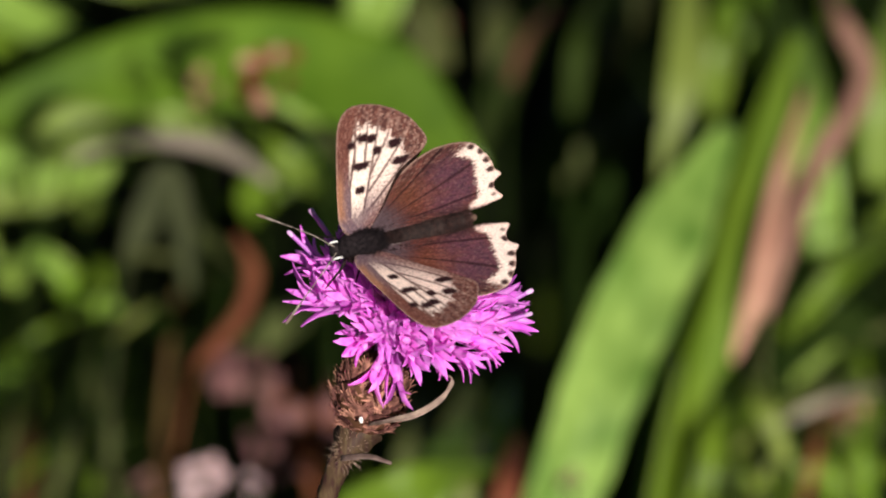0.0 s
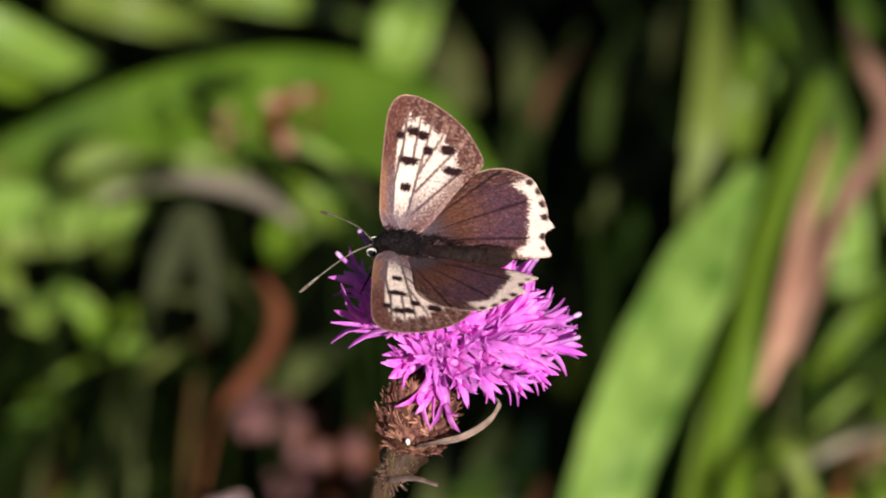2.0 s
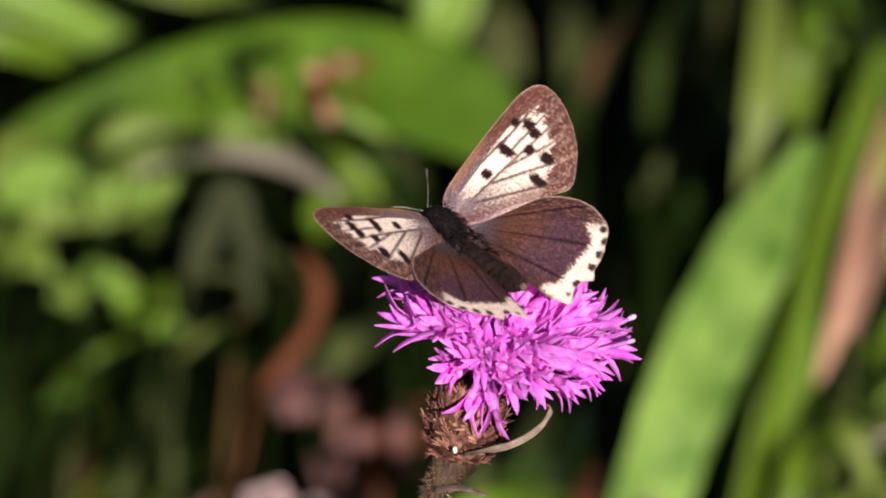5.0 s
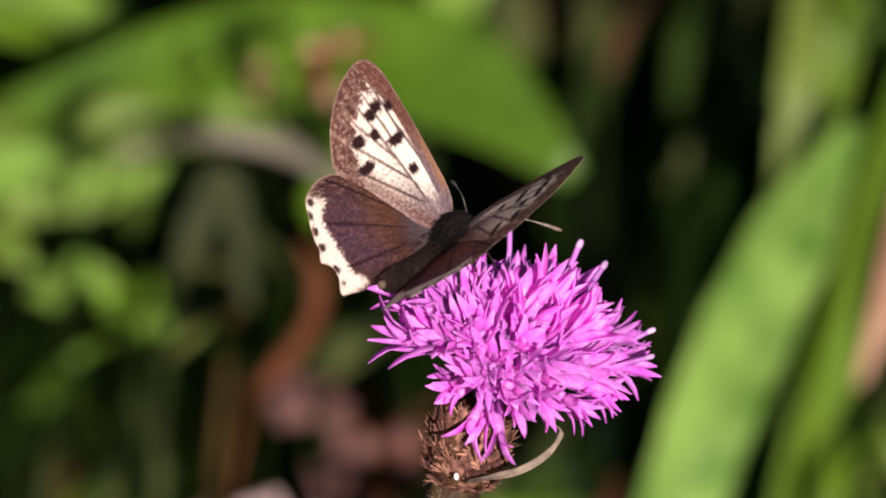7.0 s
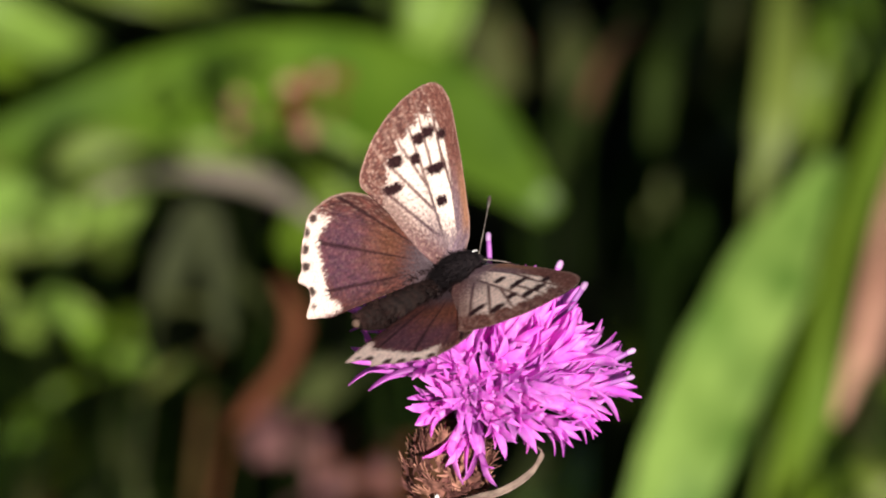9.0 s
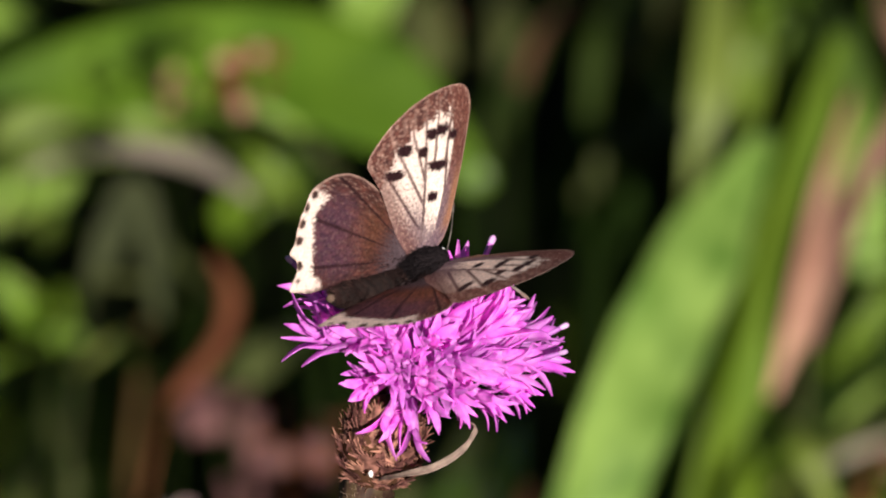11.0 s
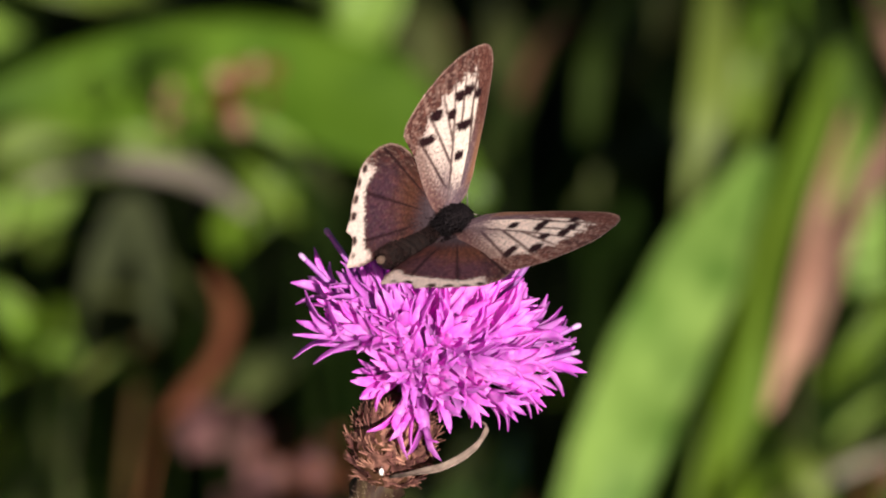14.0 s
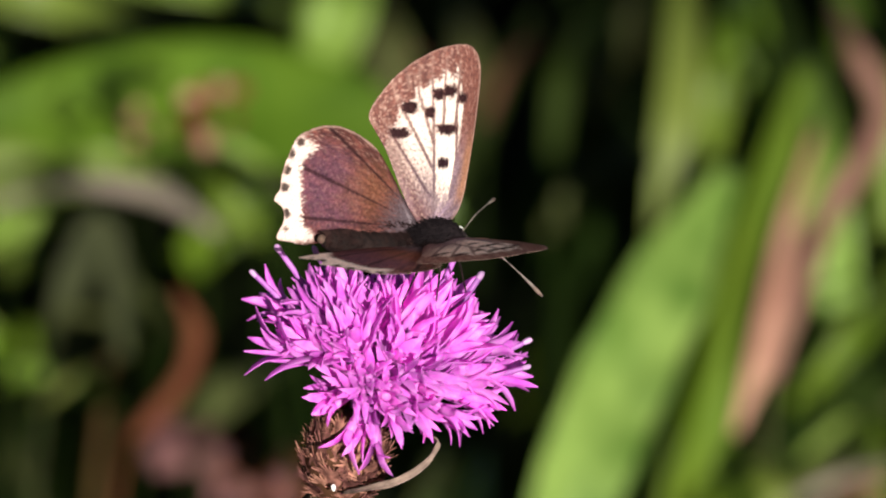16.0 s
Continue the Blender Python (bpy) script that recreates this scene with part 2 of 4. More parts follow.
nodes = SOIL_SHADED.node_tree
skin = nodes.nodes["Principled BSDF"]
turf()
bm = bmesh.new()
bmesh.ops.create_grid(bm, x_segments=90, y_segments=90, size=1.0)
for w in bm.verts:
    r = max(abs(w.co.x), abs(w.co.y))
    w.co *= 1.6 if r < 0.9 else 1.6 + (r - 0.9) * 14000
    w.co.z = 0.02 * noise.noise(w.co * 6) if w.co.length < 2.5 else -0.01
ground = tagged(new("ground", mesh_of(bm, "ground", SOIL_SHADED)), "soil with plant litter under the meadow, coloured as in deep shade", "ground", kind="structure")

# ---- the flower ----
knapweed = thing("knapweed", "pink-purple knapweed flower on a hairy brown-green stem", "flower")
cam.data.dof.use_dof = True
cam.data.dof.focus_object = knapweed
cam.data.dof.aperture_fstop = 54.0
AXIS = Vector((0.20, 0.80, 0.56)).normalized()
side_axis = Vector((1, 0, 0)) - AXIS * AXIS.x
HEAD = Matrix.Translation(AXIS * -1.5 * MM) @ Matrix((side_axis.normalized(), AXIS.cross(side_axis.normalized()), AXIS)).transposed().to_4x4()


def floret_mesh(theta, reach, rnd, lobes=5):
    """One tubular floret: a thin tube that bends outward by theta and opens in narrow pointed lobes."""
    bm = bmesh.new()
    out = Vector((math.sin(theta), 0, math.cos(theta)))
    end = out * reach
    mid = Vector((math.sin(theta * 0.55), 0, math.cos(theta * 0.55))) * reach * 0.5
    root = Vector((math.sin(theta), 0, -0.6)) * 1.4 * MM
    tube(bm, (root, mid, end), (0.30 * MM, 0.30 * MM, 0.42 * MM, 0.62 * MM), 6, 6)
    d = (end - mid).normalized()
    e1 = d.orthogonal().normalized()
    e2 = d.cross(e1)
    a0 = rnd.uniform(0, math.tau)
    for k in range(lobes):
        a = a0 + math.tau * k / lobes + rnd.uniform(-0.25, 0.25)
        o = e1 * math.cos(a) + e2 * math.sin(a)
        flare = rnd.uniform(0.25, 0.75)
        ln = rnd.uniform(2.9, 4.6) * MM
        p0 = end + o * 0.45 * MM
        p1 = p0 + (d * (1 - flare * 0.3) + o * flare * 0.6) * ln * 0.5
        p2 = p1 + (d * (1 - flare * 0.5) + o * flare * rnd.uniform(0.5, 1.3) + Vector((0, 0, rnd.uniform(-0.15, 0.25)))) * ln * 0.5
        w = rnd.uniform(0.74, 1.15) * MM
        blade(bm, (p0 - d * 0.4 * MM, p1, p2), (w * 0.85, w, w * 0.8, w * 0.08), o * -1 + d * 0.3, 4, 2, 0.25, 0.0, 0.09 * MM)
    return mesh_of(bm, "floret", PETAL), end + d * 3.0 * MM


rnd = random.Random(11)
KINDS = {}
for key, theta, reach in (("low", 1.5, 6.6), ("outer", 1.24, 10.2), ("middle", 0.88, 9.6), ("inner", 0.5, 8.4), ("heart", 0.2, 7.6)):
    KINDS[key] = [floret_mesh(theta + rnd.uniform(-0.1, 0.1), reach * rnd.uniform(0.9, 1.1) * MM, rnd, 3 if key == "low" else 5) for _ in range(5)]


def lower_edge(x):
    """How far down the head's florets reach, in mm: one flank shows the scaly bud, the other overhangs it."""
    return 1.0 + (-5.0 - x) * 0.42 if x < -5.0 else -1.4 if x < -2.5 else -2.8 if x < 3.5 else -3.0 + max(0, x - 9.0) * 0.9


def upper_edge(x):
    """How far up they reach: the far side falls away towards one flank."""
    return 10.4 - max(0, x - 4.5) * 0.6


for key, count, spread, start, sweep in (("low", 3, 0.12, -1.9, 0.7), ("outer", 46, 0.14, 0, math.tau), ("middle", 52, 0.16, 0, math.tau), ("inner", 34, 0.16, 0, math.tau), ("heart", 12, 0.15, 0, math.tau)):
    for k in range(count):
        phi = start + sweep * (k + rnd.uniform(-0.35, 0.35)) / count
        front = max(0.0, math.cos(phi + 1.35))          # the near side of the head is shorter and less open
        mesh, tip = rnd.choice(KINDS[key])
        s = rnd.uniform(0.86, 1.12) * (1 - 0.16 * front)
        left = max(0.0, math.cos(phi - 2.9))
        s *= 1 - 0.02 * left + 0.06 * max(0.0, math.cos(phi))
        close = -0.22 * front - 0.28 * left if key in ("outer", "middle") else 0.0
        turn = HEAD @ Matrix.Rotation(phi, 4, "Z") @ Matrix.Rotation(close + rnd.uniform(-spread, spread), 4, "Y") @ Matrix.Rotation(rnd.uniform(-0.3, 0.3), 4, (0.7, 0, 0.7))
        if key != "low":
            for _ in range(4):
                reach = (turn @ Matrix.Scale(s, 4) @ tip) / MM
                if reach.y < lower_edge(reach.x) or reach.y > upper_edge(reach.x):
                    s *= 0.88
            if reach.y < lower_edge(reach.x) - 0.8:
                continue
        ob = part("floret", mesh, None, knapweed)
        ob.matrix_basis = turn @ Matrix.Scale(s, 4)

# anther columns that stand out of the head
for x, y, z, thick in ((-8.1, 12.3, -1.0, 0.22), (-10.2, 10.2, -0.5, 0.22), (0.9, 14.2, -2.0, 0.22), (6.9, 11.9, -2.0, 0.24), (9.0, 10.1, -1.5, 0.24), (-5.0, 12.2, -3.0, 0.2), (13.0, 4.6, 0.5, 0.2), (12.9, 2.4, 1.5, 0.2)):
    end = Vector((x, y, z)) * MM
    root, bend = end * 0.55, end * 0.8 + Vector((0.25, -0.15, 0)) * MM
    bm = bmesh.new()
    tube(bm, (root, bend, end), (thick * 0.8 * MM, thick * MM, thick * 1.1 * MM, thick * MM), 8, 8, 0.15)
    column = part("anther_column", bm, ANTHER, knapweed, "mauve anther column")
    bm = bmesh.new()
    along = (end - bend).normalized()
    tube(bm, (end - along * 0.5 * MM, end, end + along * 0.25 * MM), (thick * 1.12 * MM, thick * 1.25 * MM, thick * 0.6 * MM), 5, 8, 0.3)
    part("anther_tip", bm, MAUVE_TIP, column, "paler tip")

# involucre: an egg-shaped body under overlapping fringed bracts
BUD = Vector((-2.4, -5.2, -1.2)) * MM
bm = bmesh.new()
BUD_TURN = HEAD.to_3x3().to_4x4()
ball(bm, BUD, (3.2 * MM, 3.2 * MM, 4.6 * MM), BUD_TURN, 24, 16, 0.05)
involucre = part("involucre", bm, BROWN_DARK, knapweed, "brown scaly involucre")


def bract_mesh(rnd):
    """A small brown scale whose rounded end is cut into a comb of fine teeth."""
    bm = bmesh.new()
    ln, w = rnd.uniform(1.5, 2.0) * MM, rnd.uniform(1.4, 1.8) * MM
    foot = [bm.verts.new((0, y * w * 0.3, -0.5 * MM)) for y in (-1, 1)]
    rim = []
    for k in range(11):
        a = math.pi * k / 10
        rim.append(bm.verts.new((0.45 * MM * math.sin(a), -math.cos(a) * w * 0.5, ln * (0.45 + 0.5 * math.sin(a)))))
    mid = bm.verts.new((0.4 * MM, 0, ln * 0.5))
    ring = [foot[0], *rim, foot[1]]
    for a, b in zip(ring, ring[1:]):
        bm.faces.new((mid, b, a))
    bm.faces.new((mid, foot[0], foot[1]))
    for k in range(10):
        a, b = rim[k], rim[k + 1]
        d = ((a.co + b.co) / 2 - mid.co).normalized() + Vector((rnd.uniform(0.1, 0.7), rnd.uniform(-0.2, 0.2), 0.2))
        tooth = bm.verts.new((a.co + b.co) / 2 + d.normalized() * rnd.uniform(0.5, 1.1) * MM)
        bm.faces.new((a, b, tooth))
    bmesh.ops.recalc_face_normals(bm, faces=bm.faces)
    bmesh.ops.solidify(bm, geom=bm.faces[:], thickness=0.08 * MM)
    return mesh_of(bm, "bract", BRACT, False)


BRACTS = [bract_mesh(rnd) for _ in range(6)]
for row in range(7):
    lat = -1.15 + row * 0.31
    count = max(5, round(15 * math.cos(lat)))
    for k in range(count):
        phi = math.tau * (k + 0.5 * (row % 2) + rnd.uniform(-0.15, 0.15)) / count
        ob = part("bract", rnd.choice(BRACTS), None, involucre)
        p = Vector((3.05 * math.cos(lat), 0, 4.4 * math.sin(lat))) * MM * rnd.uniform(0.95, 1.03)
        lean = Matrix.Rotation(-lat * 0.75 + rnd.uniform(-0.35, 0.2), 4, "Y") @ Matrix.Rotation(rnd.uniform(-0.35, 0.35), 4, "X") @ Matrix.Scale(rnd.uniform(0.75, 1.15), 4)
        ob.matrix_basis = Matrix.Translation(BUD) @ BUD_TURN @ Matrix.Rotation(phi, 4, "Z") @ Matrix.Translation(p) @ lean

bm = bmesh.new()
for k in range(160):
    lat, phi = rnd.uniform(-1.2, 0.8), rnd.uniform(0, math.tau)
    d = Vector((math.cos(lat) * math.cos(phi), math.cos(lat) * math.sin(phi), math.sin(lat)))
    p = Vector((d.x * 3.2, d.y * 3.2, d.z * 4.5)) * MM
    q = p + (d * rnd.uniform(0.3, 0.9) + Vector((rnd.uniform(-0.7, 0.7), rnd.uniform(-0.7, 0.7), rnd.uniform(-0.2, 0.9)))) * 0.9 * MM
    p, q = (Matrix.Translation(BUD) @ BUD_TURN @ v for v in (p, q))
    tube(bm, (p, p.lerp(q, 0.6), q), (0.05 * MM, 0.04 * MM, 0.015 * MM), 2, 3)
tagged(part("bract_fringe", bm, BRACT, involucre, "pale bristly bract fringes"), kind="stuff")

# stem down to the soil
bm = bmesh.new()
FOOT = BASE.to_3x3().transposed() @ Vector((-0.045, 0.02, -0.425))
STEM_TOP = BUD - AXIS * 4.0 * MM
stem_pts = [STEM_TOP, Vector((-5.0, -11.2, -2.5)) * MM, Vector((-6.6, -15.5, -4.6)) * MM, Vector((-8.2, -24, -8)) * MM, Vector((-14, -60, -21)) * MM, FOOT * 0.5 + Vector((-0.008, 0, 0)), FOOT]
path = tube(bm, stem_pts, (2.2 * MM, 1.15 * MM, 0.95 * MM, 0.92 * MM, 1.0 * MM, 1.2 * MM, 1.5 * MM), 60, 12, 0.25, 1)
stem = part("stem", bm, STEM, knapweed, "ridged green-brown stem")
bm = bmesh.new()
for k in range(800):
    f = rnd.uniform(0, 1) ** 2 * 0.2
    p = path[min(int(f * 60), 59)].lerp(path[min(int(f * 60) + 1, 60)], (f * 60) % 1)
    d = Vector((rnd.uniform(-1, 1), rnd.uniform(-0.6, 0.5), rnd.uniform(-1, 1))).normalized()
    r = 0.95 * MM
    tube(bm, (p + d * r * 0.8, p + d * (r + 0.3 * MM), p + d * (r + rnd.uniform(0.4, 1.2) * MM) + Vector((0, rnd.uniform(-0.3, 0.3) * MM, 0))), (0.06 * MM, 0.05 * MM, 0.015 * MM), 2, 3)
tagged(part("stem_hairs", bm, DRY, stem, "short pale stem hairs"), kind="stuff")
bm = bmesh.new()
blade(bm, [Vector(v) * MM for v in ((-2.6, -8.3, 2.4), (-0.6, -7.9, 4.0), (1.7, -7.35, 4.8), (3.6, -6.3, 5.1), (4.8, -5.1, 5.1), (5.3, -4.0, 4.9), (5.0, -3.5, 4.7))], [w * MM for w in (0.3, 0.5, 0.66, 0.62, 0.46, 0.5, 0.25)], (0.1, 0.6, 0.8), 28, 4, 0.35, 0.25, 0.1 * MM, 1.2)
part("dry_leaf", bm, WISP, knapweed, "curled dry leaf below the head")
bm = bmesh.new()
blade(bm, (Vector((-5.2, -11.6, -1.0)) * MM, Vector((-2.6, -11.4, -0.5)) * MM, Vector((-0.4, -12.0, -0.3)) * MM), (0.7 * MM, 0.6 * MM, 0.3 * MM), (0, 0.6, 0.8), 8, 2, 0.3, 0, 0.1 * MM)
part("stem_leaf", bm, WISP, knapweed, "small dry leaf on the stem")
bm = bmesh.new()
ball(bm, Vector((-3.3, -7.75, 2.9)) * MM, (0.2 * MM, 0.34 * MM, 0.15 * MM), None, 10, 8, 0.3)
part("pale_seed", bm, PALE, knapweed, "pale seed caught on the bracts")

# ---- the butterfly: x to its head, y to its left, z up, origin in the thorax ----
butterfly = thing("butterfly", "brown and cream butterfly with spotted wings on the flower", "butterfly")

FORE = [(0.90, 0.00), (1.89, 0.60), (2.68, 1.99), (3.12, 4.46), (3.47, 7.36), (3.77, 10.66), (3.87, 13.06), (3.52, 14.56), (2.67, 15.31), (1.27, 15.36), (-0.33, 14.91), (-2.23, 13.96), (-3.83, 12.76), (-5.13, 11.26), (-5.93, 10.06), (-6.08, 9.16), (-5.48, 8.16), (-4.33, 6.36), (-3.43, 4.46), (-2.20, 1.92), (-0.90, 0.00)]
HIND = [(-0.40, 0.00), (-1.56, 2.78), (-2.20, 5.17), (-3.00, 7.57), (-4.30, 9.17), (-5.80, 10.27), (-7.50, 10.77), (-9.10, 10.67), (-10.30, 10.17), (-11.30, 9.07), (-12.00, 7.87), (-12.55, 6.77), (-13.35, 5.97), (-12.80, 5.07), (-13.00, 3.97), (-13.95, 2.82), (-12.80, 2.17), (-11.80, 1.67), (-10.20, 1.47), (-7.90, 1.17), (-5.39, 0.90), (-2.52, -0.10)]
CREAM, BROWN_W, DARK_W, GREY_W = Vector((0.88, 0.71, 0.62)), Vector((0.042, 0.018, 0.017)), Vector((0.018, 0.006, 0.008)), Vector((0.13, 0.085, 0.10))
RUST_W, PINK_W, LIGHT_W = Vector((0.19, 0.062, 0.042)), Vector((0.62, 0.39, 0.38)), Vector((0.52, 0.32, 0.26))
SPOTS = [(0.79, 5.42, 0.57, 0.51), (1.00, 8.25, 0.98, 0.51), (0.07, 11.22, 0.59, 0.54), (1.13, 11.45, 0.64, 0.54), (2.29, 10.87, 0.48, 0.51), (-2.48, 10.12, 0.84, 0.61), (-0.65, 9.67, 0.52, 0.54), (-3.28, 7.97, 0.96, 0.51)]
VEINS = [((1.72, 8.47), (1.97, 14.07)), ((0.62, 8.67), (0.67, 14.27)), ((-0.21, 8.47), (-0.68, 13.87)), ((-0.21, 7.17), (-2.33, 13.07)), ((-0.18, 5.07), (-4.03, 11.47)), ((-0.17, 2.53), (-5.13, 9.47)),
         ((0.30, 0.78), (-0.23, 8.57)), ((1.49, 1.56), (1.97, 5.87)), ((1.97, 5.87), (1.82, 9.37)), ((-0.21, 8.57), (1.72, 8.62))]


HIND_DOTS = [(-9.78, 9.99, 0.40), (-10.88, 9.29, 0.44), (-11.63, 8.04, 0.43), (-12.18, 6.69, 0.42), (-12.63, 4.59, 0.42), (-12.93, 3.34, 0.24)]


def smooth(a, b, x):
    f = min(max((x - a) / (b - a), 0), 1)
    return f * f * (3 - 2 * f)


def line_gap(p, q, a, b):
    """Distance from (p, q) to the segment a b."""
    dx, dy = b[0] - a[0], b[1] - a[1]
    f = min(max(((p - a[0]) * dx + (q - a[1]) * dy) / (dx * dx + dy * dy), 0), 1)
    return math.hypot(p - a[0] - f * dx, q - a[1] - f * dy)


def edge_gap(p, q, outline, first, last):
    return min(line_gap(p, q, outline[i], outline[i + 1]) for i in range(first, last))


def speckle(p, q, seed):
    """Single pale scales scattered over the dark ones."""
    return smooth(0.16, 0.42, noise.noise(Vector((p * 4.2, q * 4.2, seed))))


def fore_colour(p, q, under):
    """The forewing's pattern in its own plane, in mm."""
    grain = noise.noise(Vector((p * 2.2, q * 2.2, 3.0)))
    fine = noise.noise(Vector((p * 5.5, q * 5.5, 9.0)))
    pale = speckle(p, q, 21.0)
    dusk = speckle(p, q, 57.0)
    outer = edge_gap(p, q, FORE, 6, 15)
    costa = edge_gap(p, q, FORE, 0, 7)
    inner = edge_gap(p, q, FORE, 15, 20)
    r = math.hypot(p, q)
    cell = smooth(-0.3, 0.3, p - 0.22 + 0.02 * q)          # the cream is cleaner in front of the main vein
    col = CREAM.lerp(PINK_W, min(1, max(0, 0.25 + 0.5 * grain + 0.5 * fine)) * (0.7 - 0.55 * cell))
    back = (1 - cell) * (1 - smooth(6.5, 9.0, q + 0.6 * grain))          # grey scales strewn behind the main vein
    col = col.lerp(GREY_W.lerp(BROWN_W, 0.4), 0.62 * dusk * back)
    dust = 1 - smooth(2.0, 7.2 - 2.6 * cell, r + 1.8 * fine + 0.6 * grain)
    col = col.lerp(GREY_W.lerp(PINK_W, 0.25 * pale), dust * 0.92)
    trail = (1 - smooth(0.5, 2.3, inner + 0.9 * fine)) * 0.8
    col = col.lerp(BROWN_W.lerp(RUST_W, 0.45).lerp(LIGHT_W, 0.5 * pale), trail)
    vein = min(line_gap(p + 0.06 * grain, q, a, b) for a, b in VEINS)
    col = col.lerp(BROWN_W, 0.92 * (1 - smooth(0.07, 0.19, vein)) * smooth(1.5, 3.5, r))
    tooth = 0.28 * math.cos(min(vein, 0.6) * 5.2) - 0.12
    border = 1 - smooth(1.95, 2.35, outer + tooth + 0.55 * fine)
    ray = smooth(0.1, 0.5, noise.noise(Vector((math.atan2(p + 0.5, q) * 26, r * 0.9, 8.0))))
    edge = BROWN_W.lerp(RUST_W, min(1, max(0, 0.2 + 0.5 * grain))).lerp(DARK_W, 0.5 * dusk).lerp(LIGHT_W, 0.4 * pale + 0.3 * ray)
    col = col.lerp(edge, border)
    strip = BROWN_W.lerp(RUST_W, 0.4).lerp(GREY_W, 1 - smooth(4.0, 9.5, q)).lerp(LIGHT_W, 0.28 * pale).lerp(BROWN_W, 0.35 * dusk)
    col = col.lerp(strip, 1 - smooth(1.25, 1.55, costa + 0.2 * fine + 0.35 * (1 - smooth(10.0, 13.0, q)) - 0.3))
    col = col.lerp(Vector((0.42, 0.17, 0.045)), 0.5 * (1 - smooth(0.2, 1.1, costa + 0.3 * fine)) * smooth(1.5, 3.0, q) * (1 - smooth(5.5, 9.0, q)))
    col = col.lerp(LIGHT_W, 0.28 * border * (1 - smooth(0.05, 0.16, vein)))
    for a, b, ra, rb in SPOTS:
        d = max(abs((p - a) / ra), abs((q - b) / rb)) * 0.4 + 0.6 * math.hypot((p - a) / ra, (q - b - 0.12 * ((p - a) / ra) ** 2) / rb)
        col = col.lerp(DARK_W, 1 - smooth(0.78, 1.15, d + 0.35 * fine))
    col = col.lerp(LIGHT_W, 0.55 * (1 - smooth(0.05, 0.16, min(outer, costa))) * (0.7 + fine))
    streak = noise.noise(Vector((math.atan2(p, q) * 30, r * 0.8, 4.0)))
    col = col * (1 + 0.15 * grain + 0.14 * streak)
    dark = 1 - smooth(0.06, 0.4, col.x)
    sheen = Vector((0.05, 0.045, 0.035)).lerp(Vector((0.125, 0.056, 0.046)).lerp(Vector((0.08, 0.058, 0.080)), 1 - smooth(4.0, 9.0, q)), dark)
    sheen *= (0.75 + 0.7 * pale) * smooth(0.012, 0.04, col.x)
    if under:
        col, sheen = col.lerp(Vector((0.34, 0.29, 0.26)), 0.45), sheen * 0.3
    return col, sheen


